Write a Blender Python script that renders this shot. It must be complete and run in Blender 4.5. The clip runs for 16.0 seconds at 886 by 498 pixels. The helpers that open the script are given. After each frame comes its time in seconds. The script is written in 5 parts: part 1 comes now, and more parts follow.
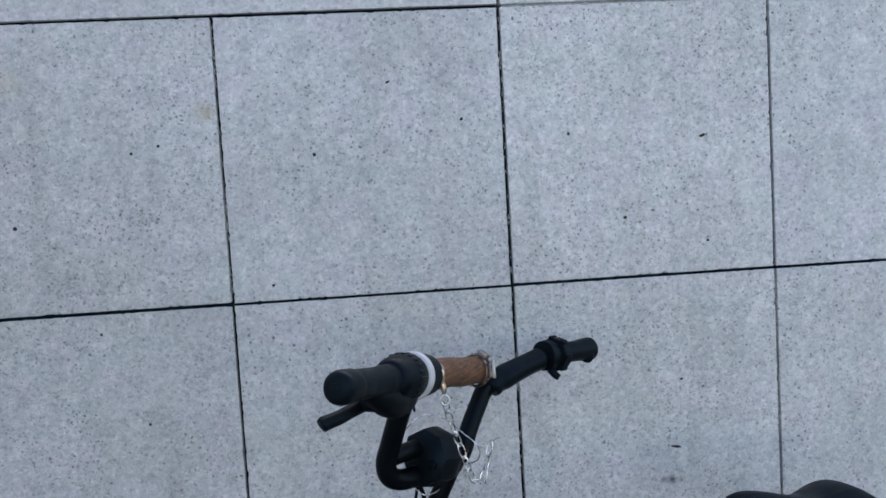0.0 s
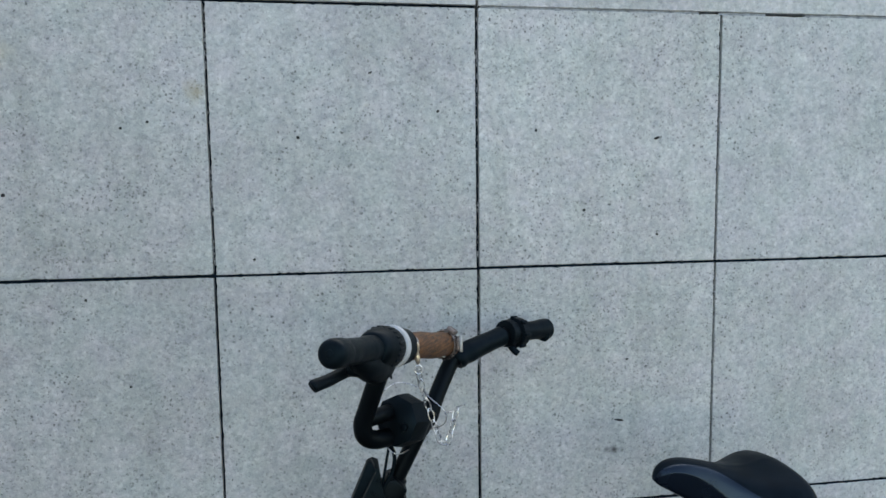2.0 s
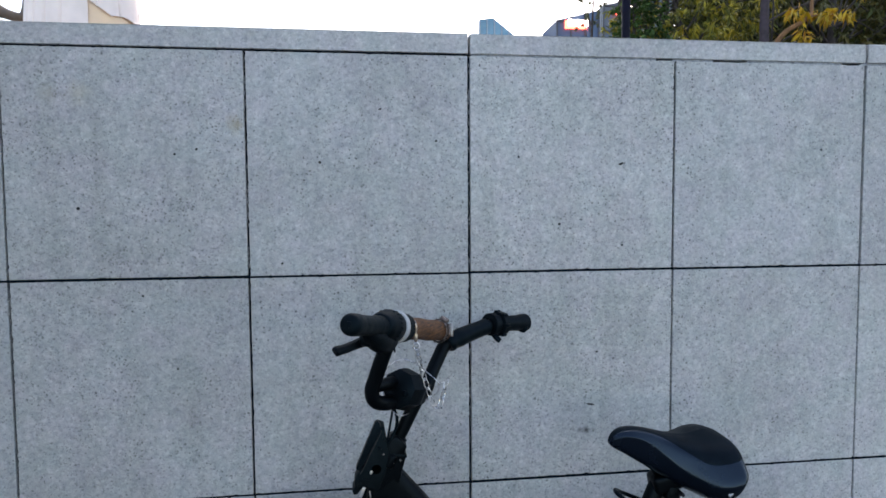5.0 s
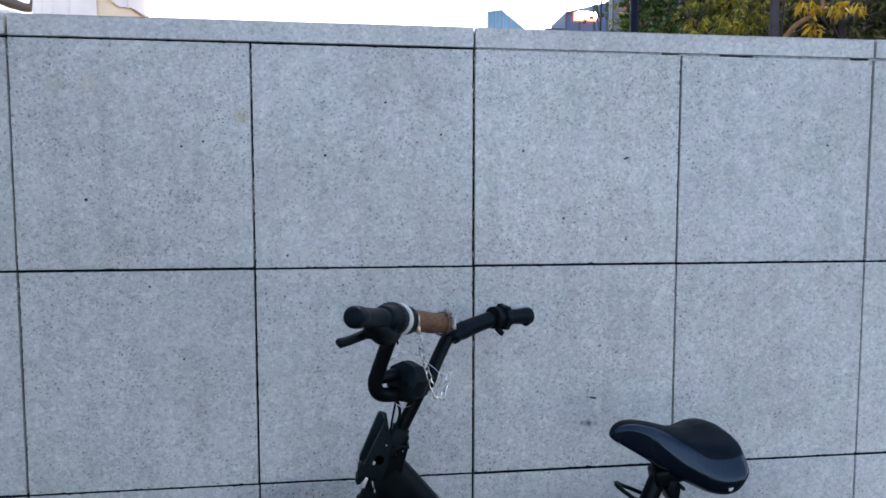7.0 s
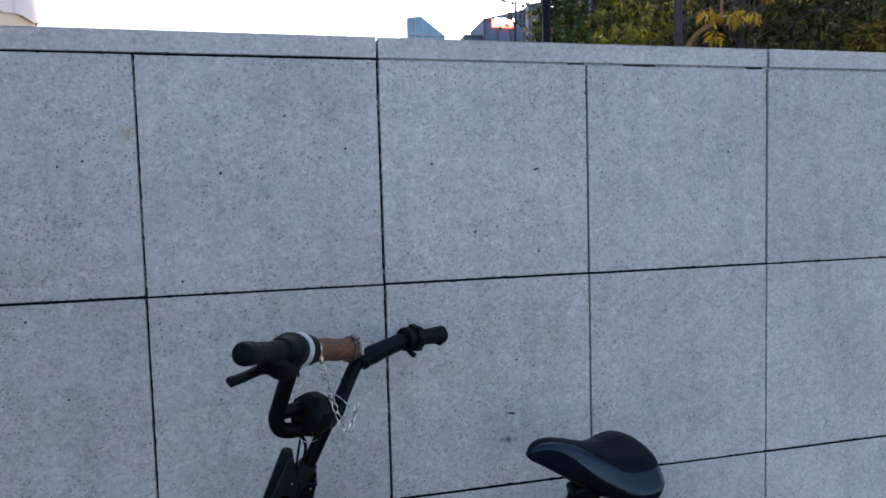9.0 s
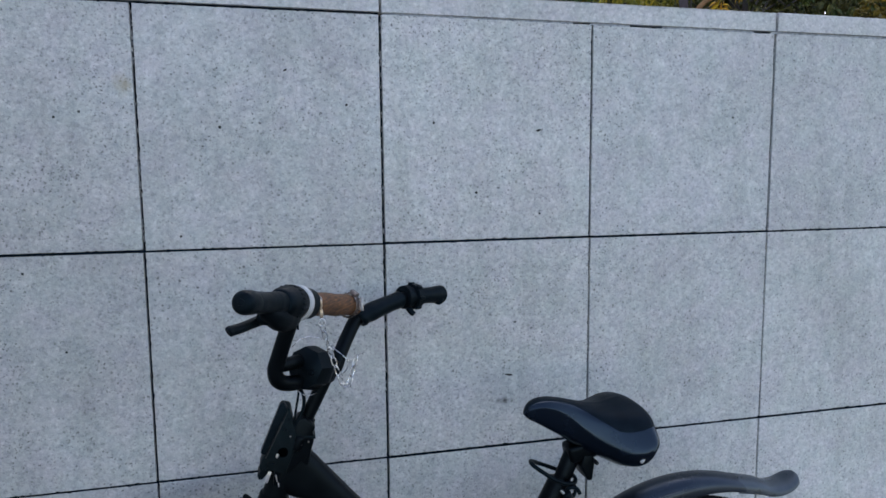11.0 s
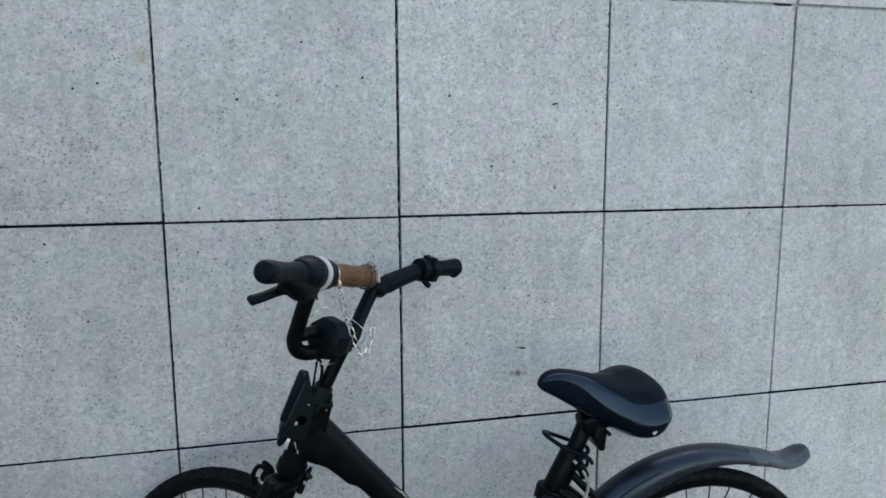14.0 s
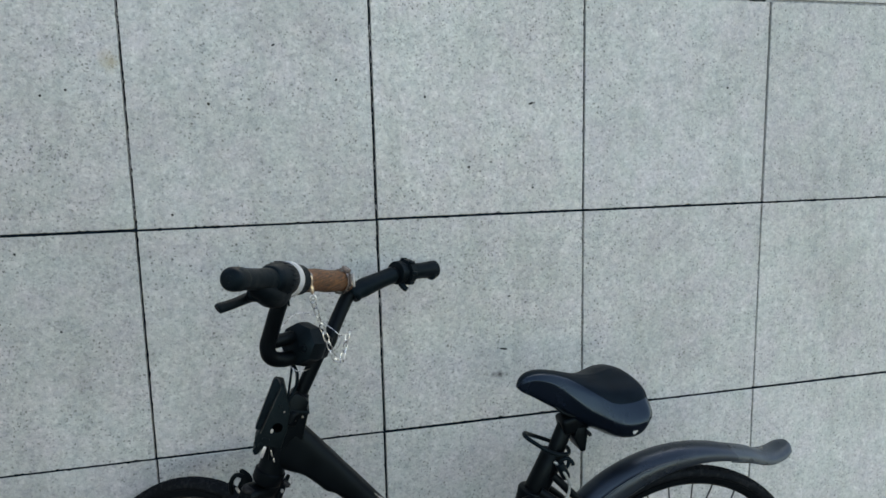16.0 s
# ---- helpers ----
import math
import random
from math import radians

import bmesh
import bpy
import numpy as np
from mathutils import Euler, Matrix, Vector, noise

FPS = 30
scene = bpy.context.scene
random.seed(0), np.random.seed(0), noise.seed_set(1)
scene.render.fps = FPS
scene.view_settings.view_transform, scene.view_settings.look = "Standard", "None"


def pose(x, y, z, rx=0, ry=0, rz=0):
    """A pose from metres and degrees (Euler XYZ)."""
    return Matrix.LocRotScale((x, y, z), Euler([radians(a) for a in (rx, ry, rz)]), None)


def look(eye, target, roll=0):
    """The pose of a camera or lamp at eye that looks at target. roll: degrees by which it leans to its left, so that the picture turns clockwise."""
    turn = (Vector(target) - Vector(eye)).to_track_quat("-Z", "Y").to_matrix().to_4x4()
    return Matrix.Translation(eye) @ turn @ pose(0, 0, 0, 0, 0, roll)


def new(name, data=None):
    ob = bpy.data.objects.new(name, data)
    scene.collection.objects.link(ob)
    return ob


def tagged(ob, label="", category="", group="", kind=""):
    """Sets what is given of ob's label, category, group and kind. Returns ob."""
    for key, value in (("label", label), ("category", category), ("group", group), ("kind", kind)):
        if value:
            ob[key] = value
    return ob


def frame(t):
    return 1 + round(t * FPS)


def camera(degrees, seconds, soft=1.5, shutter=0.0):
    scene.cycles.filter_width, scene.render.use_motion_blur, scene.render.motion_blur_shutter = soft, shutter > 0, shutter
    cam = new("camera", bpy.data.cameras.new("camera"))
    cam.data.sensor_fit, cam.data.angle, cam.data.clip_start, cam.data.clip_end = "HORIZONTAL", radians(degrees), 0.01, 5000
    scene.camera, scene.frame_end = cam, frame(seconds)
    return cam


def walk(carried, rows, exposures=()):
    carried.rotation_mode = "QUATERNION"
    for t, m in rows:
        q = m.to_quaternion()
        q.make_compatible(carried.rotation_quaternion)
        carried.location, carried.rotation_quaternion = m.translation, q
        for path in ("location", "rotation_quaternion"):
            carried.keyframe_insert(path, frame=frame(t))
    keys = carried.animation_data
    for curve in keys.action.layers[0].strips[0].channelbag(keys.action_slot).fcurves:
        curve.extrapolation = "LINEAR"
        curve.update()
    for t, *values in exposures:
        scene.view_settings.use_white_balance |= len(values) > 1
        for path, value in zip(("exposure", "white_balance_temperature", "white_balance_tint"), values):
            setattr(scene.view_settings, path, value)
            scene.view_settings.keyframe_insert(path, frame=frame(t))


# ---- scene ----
cam = camera(68.0, 16.0, soft=1.6)
PATH = [
    (0, (-0.008, 0.006, 1.289), (0.142, 1.997, 1.171), -3.4),
    (0.5, (-0.021, 0.002, 1.287), (0.145, 1.99, 1.15), -3.5),
    (1, (-0.029, -0.025, 1.293), (0.167, 1.962, 1.177), -3.7),
    (1.5, (-0.04, -0.064, 1.302), (0.181, 1.922, 1.23), -3.2),
    (2, (-0.044, -0.078, 1.304), (0.234, 1.894, 1.118), -0.7),
    (2.5, (-0.04, -0.078, 1.302), (0.261, 1.89, 1.113), -0.1),
    (3, (-0.038, -0.139, 1.291), (0.274, 1.832, 1.164), -1.6),
    (3.5, (-0.039, -0.242, 1.289), (0.269, 1.729, 1.156), -1.6),
    (4, (-0.049, -0.289, 1.288), (0.237, 1.684, 1.14), 1.4),
    (4.5, (-0.055, -0.311, 1.301), (0.211, 1.667, 1.166), 0.5),
    (5, (-0.055, -0.322, 1.294), (0.203, 1.657, 1.172), -0.4),
    (7.3, (-0.048, -0.33, 1.298), (0.189, 1.65, 1.15), 0.0),
    (7.5, (-0.043, -0.325, 1.302), (0.22, 1.652, 1.151), -0.4),
    (8, (-0.033, -0.314, 1.294), (0.283, 1.654, 1.127), -0.5),
    (8.5, (-0.018, -0.307, 1.299), (0.332, 1.655, 1.134), -1.4),
    (9, (-0.001, -0.281, 1.318), (0.453, 1.663, 1.187), -1.6),
    (9.5, (0.004, -0.274, 1.312), (0.474, 1.665, 1.161), -1.2),
    (11.8, (-0.016, -0.272, 1.287), (0.435, 1.662, 1.049), 0.3),
    (12, (-0.017, -0.27, 1.291), (0.433, 1.664, 1.05), 0.6),
    (12.5, (-0.016, -0.28, 1.294), (0.417, 1.658, 1.055), 0.4),
    (13, (-0.011, -0.278, 1.293), (0.434, 1.657, 1.049), 0.2),
    (13.5, (-0.017, -0.277, 1.284), (0.414, 1.656, 1.001), 0.3),
    (14, (-0.022, -0.279, 1.284), (0.408, 1.653, 0.999), -0.3),
    (14.5, (-0.022, -0.275, 1.279), (0.421, 1.65, 0.963), 0.0),
    (15, (-0.017, -0.279, 1.286), (0.429, 1.651, 1.014), -0.0),
    (15.5, (-0.008, -0.28, 1.282), (0.42, 1.655, 1.014), -0.5),
    (16, (0.009, -0.275, 1.286), (0.465, 1.652, 1.001), -1.3),
]
walk(cam, [(t, look(eye, target, roll)) for t, eye, target, roll in PATH],
     [(0, 2.12, 8250, 20), (1, 2.12, 8550, 14), (2, 2.10, 8950, 12), (3.5, 2.17, 9050, 12), (4.5, 2.13, 8650, 14), (5, 1.84, 8100, 17), (7.5, 2.12, 7750, 20), (8.5, 2.15, 7750, 21), (9, 1.59, 7600, 20), (9.5, 1.57, 7600, 20), (12, 2.15, 8550, 17), (14.5, 2.19, 9450, 13), (16, 2.21, 9950, 12)])
random.seed(3)
# ---------------------------------------------------------------- light
world = bpy.data.worlds.new("world")
scene.world = world
world.use_nodes = True
wn, wl = world.node_tree.nodes, world.node_tree.links
sky = wn.new("ShaderNodeTexSky")
sky.sky_type = 'NISHITA'
sky.sun_disc = False
sky.sun_elevation = radians(38)
sky.sun_rotation = radians(20)
sky.altitude = 50
sky.air_density = 1.0
sky.dust_density = 1.0
sky.ozone_density = 1.5
wl.new(sky.outputs[0], wn["Background"].inputs[0])
wn["Background"].inputs[1].default_value = 0.15

sun = new("sun", bpy.data.lights.new("sun", 'SUN'))
sun.data.energy = 0.5
sun.data.angle = radians(60)
sun.data.color = (0.86, 0.93, 1.0)
sun.matrix_world = look((2.5, 7, 8), (0, 0, 0))


# ---------------------------------------------------------------- materials
def material(name, color, rough=0.5, metal=0.0, coat=0.0, spec=0.5):
    m = bpy.data.materials.new(name)
    m.use_nodes = True
    b = m.node_tree.nodes["Principled BSDF"]
    b.inputs["Base Color"].default_value = (*color, 1)
    b.inputs["Roughness"].default_value = rough
    b.inputs["Metallic"].default_value = metal
    b.inputs["Coat Weight"].default_value = coat
    b.inputs["Specular IOR Level"].default_value = spec
    return m


def node(m, kind, **values):
    n = m.node_tree.nodes.new(kind)
    for k, v in values.items():
        n.inputs[k.replace("_", " ")].default_value = v
    return n


def link(m, a, b):
    m.node_tree.links.new(a, b)


def ramp(m, source, stops):
    r = m.node_tree.nodes.new("ShaderNodeValToRGB")
    e = r.color_ramp.elements
    while len(e) < len(stops):
        e.new(0.5)
    for el, (p, c) in zip(e, stops):
        el.position = p
        el.color = (*c, 1) if len(c) == 3 else (c[0], c[0], c[0], 1)
    link(m, source, r.inputs[0])
    return r.outputs[0]


def mix(m, mode, fac, a, b):
    n = m.node_tree.nodes.new("ShaderNodeMix")
    n.data_type, n.blend_type = 'RGBA', mode
    for value, socket in ((fac, n.inputs[0]), (a, n.inputs[6]), (b, n.inputs[7])):
        if isinstance(value, (int, float)):
            socket.default_value = value
        elif isinstance(value, tuple):
            socket.default_value = (*value, 1)
        else:
            link(m, value, socket)
    return n.outputs[2]


def position(m):
    return m.node_tree.nodes.new("ShaderNodeNewGeometry").outputs["Position"]


def noise_tex(m, scale, detail=3.0, rough=0.55, vec=None):
    n = node(m, "ShaderNodeTexNoise", Scale=scale, Detail=detail, Roughness=rough)
    link(m, vec or position(m), n.inputs["Vector"])
    return n.outputs["Fac"]


def bump(m, height, strength, distance):
    n = node(m, "ShaderNodeBump", Strength=strength, Distance=distance)
    link(m, height, n.inputs["Height"])
    link(m, n.outputs[0], m.node_tree.nodes["Principled BSDF"].inputs["Normal"])


def worn(name, color, rough, var=0.35, scale=30.0, metal=0.0, coat=0.0, dust=0.0, grain=900.0, spec=0.5, tint=None):
    """A surface with broad wear, fine grain, uneven gloss and a little dust."""
    m = material(name, color, rough, metal, coat, spec)
    b = m.node_tree.nodes["Principled BSDF"]
    broad = noise_tex(m, scale, 5.0)
    fine = noise_tex(m, grain, 2.0)
    lo = tuple(c * (1 - var) for c in color)
    hi = tuple(min(1, c * (1 + var)) for c in color)
    c = ramp(m, broad, [(0.3, lo), (0.7, hi)])
    if dust:
        c = mix(m, 'MIX', ramp(m, noise_tex(m, scale * 2.3, 6.0), [(0.5, (0,)), (0.75, (dust,))]), c, (0.22, 0.225, 0.23))
    link(m, c, b.inputs["Base Color"])
    link(m, ramp(m, broad, [(0.25, (max(0.02, rough - 0.12),)), (0.8, (min(1, rough + 0.15),))]), b.inputs["Roughness"])
    bump(m, fine, 0.25, 0.0006)
    if tint:
        b.inputs["Specular Tint"].default_value = (*tint, 1.0)
    return m


def spot(m, place, radius, wobble):
    """A mask round one place on the wall, with a ragged edge."""
    n = node(m, "ShaderNodeVectorMath")
    n.operation = 'DISTANCE'
    link(m, position(m), n.inputs[0])
    n.inputs[1].default_value = place
    a = node(m, "ShaderNodeMath")
    a.operation = 'MULTIPLY_ADD'
    link(m, wobble, a.inputs[0])
    a.inputs[1].default_value = radius * 1.6
    link(m, n.outputs["Value"], a.inputs[2])
    return ramp(m, a.outputs[0], [(radius * 0.8, (1,)), (radius * 1.9, (0,))])


def granite(name, base, stains=True, flecks=1.0):
    """Flamed grey granite: pale and mid-grey crystals, black mica specks, grime."""
    m = material(name, base, 0.72, spec=0.3)
    b = m.node_tree.nodes["Principled BSDF"]
    pos = position(m)
    crystals = node(m, "ShaderNodeTexVoronoi", Scale=185.0, Randomness=1.0)
    link(m, pos, crystals.inputs["Vector"])
    tone = m.node_tree.nodes.new("ShaderNodeSeparateColor")
    link(m, crystals.outputs["Color"], tone.inputs[0])
    d = tuple(c * 0.83 for c in base)
    l = tuple(min(1, c * 1.10) for c in base)
    w = tuple(min(1, c * 1.17) for c in base)
    c = ramp(m, tone.outputs[0], [(0.0, d), (0.22, base), (0.6, base), (0.86, l), (1.0, w)])
    # black mica: many small flecks and a few larger ones
    warp = node(m, "ShaderNodeTexNoise", Scale=260.0, Detail=2.0)
    link(m, pos, warp.inputs["Vector"])
    push = node(m, "ShaderNodeVectorMath")
    push.operation = 'MULTIPLY_ADD'
    link(m, warp.outputs["Color"], push.inputs[0])
    push.inputs[1].default_value = (0.008, 0.0, 0.008)
    link(m, pos, push.inputs[2])
    patchy = noise_tex(m, 9.0, 4.0, 0.65)
    thin = ramp(m, patchy, [(0.36, (0.35 * flecks,)), (0.62, (flecks,))])
    for scale, r0, r1, share, dark in ((230.0, 0.12, 0.48, 0.80, 0.42), (120.0, 0.10, 0.33, 0.84, 0.24), (62.0, 0.05, 0.15, 0.87, 0.13), (105.0, 0.10, 0.30, 0.86, 1.42)):
        mica = node(m, "ShaderNodeTexVoronoi", Scale=scale, Randomness=1.0)
        link(m, push.outputs[0], mica.inputs["Vector"])
        pick = m.node_tree.nodes.new("ShaderNodeSeparateColor")
        link(m, mica.outputs["Color"], pick.inputs[0])
        size = ramp(m, mica.outputs["Distance"], [(r0, (1,)), (r1, (0,))])
        which = ramp(m, pick.outputs[1], [(share, (0,)), (share + 0.06, (1,))])
        speck = mix(m, 'MULTIPLY', 1.0, mix(m, 'MULTIPLY', 1.0, size, which), thin)
        c = mix(m, 'MIX', speck, c, tuple(min(0.8, k * dark) for k in base))
    grains = noise_tex(m, 420.0, 2.0, 0.6)
    c = mix(m, 'MULTIPLY', 0.6, c, ramp(m, grains, [(0.33, (0.82,)), (0.6, (1.06,))]))
    # mineral clouds, grime, each stone's random tone, and dimmer light painted per slab
    cloud = noise_tex(m, 28.0, 4.0, 0.6)
    c = mix(m, 'MULTIPLY', 0.8, c, ramp(m, cloud, [(0.3, (0.86, 0.87, 0.88)), (0.7, (1.08, 1.07, 1.06))]))
    blotch = noise_tex(m, 95.0, 3.0, 0.65)
    c = mix(m, 'MULTIPLY', 0.85, c, ramp(m, blotch, [(0.32, (0.80, 0.82, 0.85)), (0.52, (1.0, 1.0, 1.0)), (0.72, (1.14, 1.12, 1.10))]))
    grime = noise_tex(m, 3.1, 6.0, 0.62)
    c = mix(m, 'MULTIPLY', 0.75, c, ramp(m, grime, [(0.3, (0.80, 0.80, 0.78)), (0.62, (1.04, 1.04, 1.04))]))
    # faint rain streaks
    run = node(m, "ShaderNodeMapping")
    run.inputs["Scale"].default_value = (11.0, 1.0, 0.9)
    link(m, pos, run.inputs[0])
    streak = noise_tex(m, 1.6, 5.0, 0.6, run.outputs[0])
    c = mix(m, 'MULTIPLY', 0.6, c, ramp(m, streak, [(0.32, (0.86, 0.86, 0.85)), (0.55, (1.02, 1.02, 1.02))]))
    hue = noise_tex(m, 13.0, 3.0, 0.6)
    c = mix(m, 'MULTIPLY', 1.0, c, ramp(m, hue, [(0.34, (0.965, 1.0, 0.985)), (0.5, (1.0, 1.0, 1.0)), (0.66, (1.02, 0.985, 1.015))]))
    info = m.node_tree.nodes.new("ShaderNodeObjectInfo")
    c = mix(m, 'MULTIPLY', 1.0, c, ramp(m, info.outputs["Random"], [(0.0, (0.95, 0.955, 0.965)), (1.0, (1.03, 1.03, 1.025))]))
    # object colour carries the fall in light set on the left slabs
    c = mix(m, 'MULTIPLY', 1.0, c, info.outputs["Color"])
    if stains:
        wob = noise_tex(m, 55.0, 4.0)
        for place, radius, tint, amount in (((-0.317, 1.183, 1.483), 0.022, (0.34, 0.28, 0.17), 0.60),
                                            ((-0.640, 1.183, 1.545), 0.030, (0.40, 0.36, 0.24), 0.40),
                                            ((-0.70, 1.183, 1.545), 0.025, (0.38, 0.34, 0.24), 0.30),
                                            ((0.488, 1.183, 0.757), 0.009, (0.05, 0.05, 0.05), 0.95), ((0.506, 1.183, 0.7555), 0.006, (0.10, 0.10, 0.10), 0.7),
                                            ((0.472, 1.183, 0.758), 0.008, (0.08, 0.08, 0.08), 0.75), ((0.457, 1.183, 0.761), 0.006, (0.12, 0.12, 0.12), 0.6),
                                            ((-0.40, 1.183, 1.13), 0.05, (0.22, 0.22, 0.22), 0.35)):
            f = spot(m, place, radius, wob)
            c = mix(m, 'MIX', mix(m, 'MULTIPLY', 1.0, f, (amount, amount, amount)), c, tint)
    link(m, c, b.inputs["Base Color"])
    link(m, ramp(m, grains, [(0.3, (0.85,)), (0.75, (0.6,))]), b.inputs["Roughness"])
    bump(m, grains, 0.35, 0.0012)
    return m


M_GRANITE = granite("granite", (0.48, 0.485, 0.485))
M_COPING = granite("coping_granite", (0.49, 0.495, 0.495), False, 0.45)
M_GROUT = worn("grout", (0.006, 0.010, 0.014), 0.95, 0.5, 40, spec=0.0)
M_SEAL = worn("old_mortar", (0.013, 0.018, 0.023), 0.95, 0.5, 60, spec=0.0)
M_PALE_SEAL = worn("pale_mortar", (0.25, 0.27, 0.29), 0.95, 0.45, 70, spec=0.1)
M_CRUMB = worn("mortar_crumb", (0.26, 0.265, 0.27), 0.95, 0.5, 300)
M_SPECK = worn("black_dirt", (0.012, 0.012, 0.014), 0.8)
M_HOLE_SHADE = worn("hole_shade_black", (0.0006, 0.0008, 0.0010), 0.95, spec=0.0)
M_PALE = worn("pale_dropping", (0.6, 0.6, 0.58), 0.9)
NAVY = (0.52, 0.76, 1.0)
BLUISH = (0.42, 0.76, 1.0)
M_RUBBER = worn("rubber", (0.0030, 0.0056, 0.0074), 0.42, 0.3, 60, dust=0.004, spec=0.08, tint=BLUISH)
M_TYRE = worn("tyre_rubber", (0.0045, 0.005, 0.0062), 0.7, 0.35, 50, dust=0.08, spec=0.1, tint=BLUISH)
M_FRAME = worn("black_enamel", (0.0012, 0.0019, 0.0026), 0.42, 0.3, 24, dust=0.002, spec=0.11, tint=(0.6, 0.85, 1.0))
M_PLASTIC = worn("black_plastic", (0.0014, 0.0026, 0.0036), 0.48, 0.3, 40, dust=0.004, spec=0.13, tint=BLUISH)
M_SADDLE = worn("saddle_vinyl", (0.0014, 0.0036, 0.0076), 0.20, 0.2, 22, grain=1400, spec=0.42, tint=NAVY)
M_SADDLE_TOP = worn("saddle_top", (0.0042, 0.0078, 0.0112), 0.42, 0.3, 40, grain=1500, spec=0.06, tint=NAVY)
M_FENDER = worn("fender_plastic", (0.0016, 0.0040, 0.0080), 0.32, 0.25, 16, dust=0.02, spec=0.55, tint=(0.62, 0.80, 1.0))
M_TAIL = worn("fender_tail_plastic", (0.030, 0.037, 0.045), 0.32, 0.35, 30, dust=0.06, tint=(0.7, 0.88, 1.0))
M_BRACKET = worn("cast_black", (0.0030, 0.0048, 0.0052), 0.55, 0.4, 60, dust=0.015, spec=0.15, tint=BLUISH)
M_EDGE_HIGHLIGHT = worn("edge_highlight_grey", (0.020, 0.024, 0.026), 0.5, 0.5, 90, spec=0.3)
M_GREY = worn("grey_plastic", (0.42, 0.43, 0.44), 0.5, 0.15, 60)
M_STEEL = worn("bright_steel", (0.62, 0.62, 0.63), 0.28, 0.2, 80, metal=1.0)
M_DULL = worn("dull_steel", (0.30, 0.29, 0.28), 0.45, 0.35, 80, metal=1.0, dust=0.3)
M_RUST = worn("rusty_steel", (0.20, 0.165, 0.15), 0.40, 0.7, 120, metal=0.8, dust=0.1)
M_BRASS = worn("brass", (0.60, 0.50, 0.40), 0.35, 0.25, 80, metal=1.0)
M_ALLOY = worn("alloy", (0.006, 0.007, 0.009), 0.5, 0.3, 50, metal=0.0, spec=0.2)
M_ORANGE = worn("orange_reflector", (0.42, 0.085, 0.015), 0.25, 0.2, 60, coat=0.6)
M_SILVER_CABLE = worn("clear_coated_cable", (0.2, 0.22, 0.22), 0.3, 0.2, 70, coat=0.5)
M_BOLT = worn("bolt", (0.6, 0.6, 0.6), 0.35, 0.2, 90, metal=0.8)


def wood():
    m = material("perch_wood", (0.2, 0.1, 0.05), 0.6)
    v = node(m, "ShaderNodeMapping")
    v.vector_type = 'TEXTURE'
    v.inputs["Rotation"].default_value = (0, 0, radians(-32))
    v.inputs["Scale"].default_value = (0.11, 1.6, 0.11)
    link(m, position(m), v.inputs[0])
    g = noise_tex(m, 42.0, 5.0, 0.6, v.outputs[0])
    c = ramp(m, g, [(0.32, (0.018, 0.007, 0.003)), (0.46, (0.085, 0.031, 0.009)), (0.68, (0.18, 0.072, 0.022))])
    c = mix(m, 'MULTIPLY', 0.8, c, ramp(m, noise_tex(m, 90.0), [(0.35, (0.55,)), (0.6, (1.05,))]))
    link(m, c, m.node_tree.nodes["Principled BSDF"].inputs["Base Color"])
    bump(m, g, 0.5, 0.001)
    return m


M_WOOD = wood()


def leafy(name, stops):
    """Leaf colours that drift through the crown and differ leaf by leaf."""
    m = material(name, stops[1], 0.5, spec=0.25)
    b = m.node_tree.nodes["Principled BSDF"]
    g = m.node_tree.nodes.new("ShaderNodeNewGeometry")
    drift = noise_tex(m, 3.2, 3.0, 0.6)
    spread = ramp(m, drift, [(0.30, (0,)), (0.70, (1,))])
    f = node(m, "ShaderNodeMath")
    f.operation = 'MULTIPLY_ADD'
    link(m, g.outputs["Random Per Island"], f.inputs[0])
    f.inputs[1].default_value = 0.45
    half = node(m, "ShaderNodeMath")
    half.operation = 'MULTIPLY'
    link(m, spread, half.inputs[0])
    half.inputs[1].default_value = 0.55
    link(m, half.outputs[0], f.inputs[2])
    link(m, ramp(m, f.outputs[0], [(0.05, stops[0]), (0.35, stops[1]), (0.65, stops[2]), (0.95, stops[3])]), b.inputs["Base Color"])
    return m


M_LEAF = leafy("leaf_green", [(0.012, 0.022, 0.010), (0.03, 0.05, 0.014), (0.08, 0.09, 0.02), (0.22, 0.18, 0.03)])
M_LEAF_YELLOW = leafy("leaf_yellow", [(0.022, 0.032, 0.010), (0.10, 0.11, 0.020), (0.30, 0.25, 0.025), (0.52, 0.36, 0.03)])
M_LEAF_DARK = leafy("leaf_dark", [(0.026, 0.032, 0.014), (0.055, 0.060, 0.018), (0.090, 0.082, 0.020), (0.14, 0.10, 0.025)])
M_LEAF_GOLD = leafy("leaf_gold", [(0.14, 0.11, 0.015), (0.36, 0.25, 0.02), (0.52, 0.32, 0.02), (0.48, 0.19, 0.02)])
M_LEAF_AMBER = leafy("leaf_amber", [(0.04, 0.035, 0.010), (0.11, 0.08, 0.016), (0.19, 0.13, 0.02), (0.30, 0.19, 0.025)])
M_LEAF_DEEP = leafy("leaf_deep_green", [(0.012, 0.028, 0.010), (0.025, 0.060, 0.014), (0.05, 0.10, 0.02), (0.12, 0.17, 0.03)])
M_LEAF_PALE = leafy("leaf_pale_green", [(0.08, 0.10, 0.07), (0.12, 0.14, 0.09), (0.16, 0.17, 0.10), (0.18, 0.20, 0.12)])
M_BARK_GREY = worn("grey_bark", (0.050, 0.038, 0.048), 0.9, 0.4, 20)
M_BARK_ORANGE = worn("orange_bark", (0.20, 0.10, 0.045), 0.85, 0.4, 20)
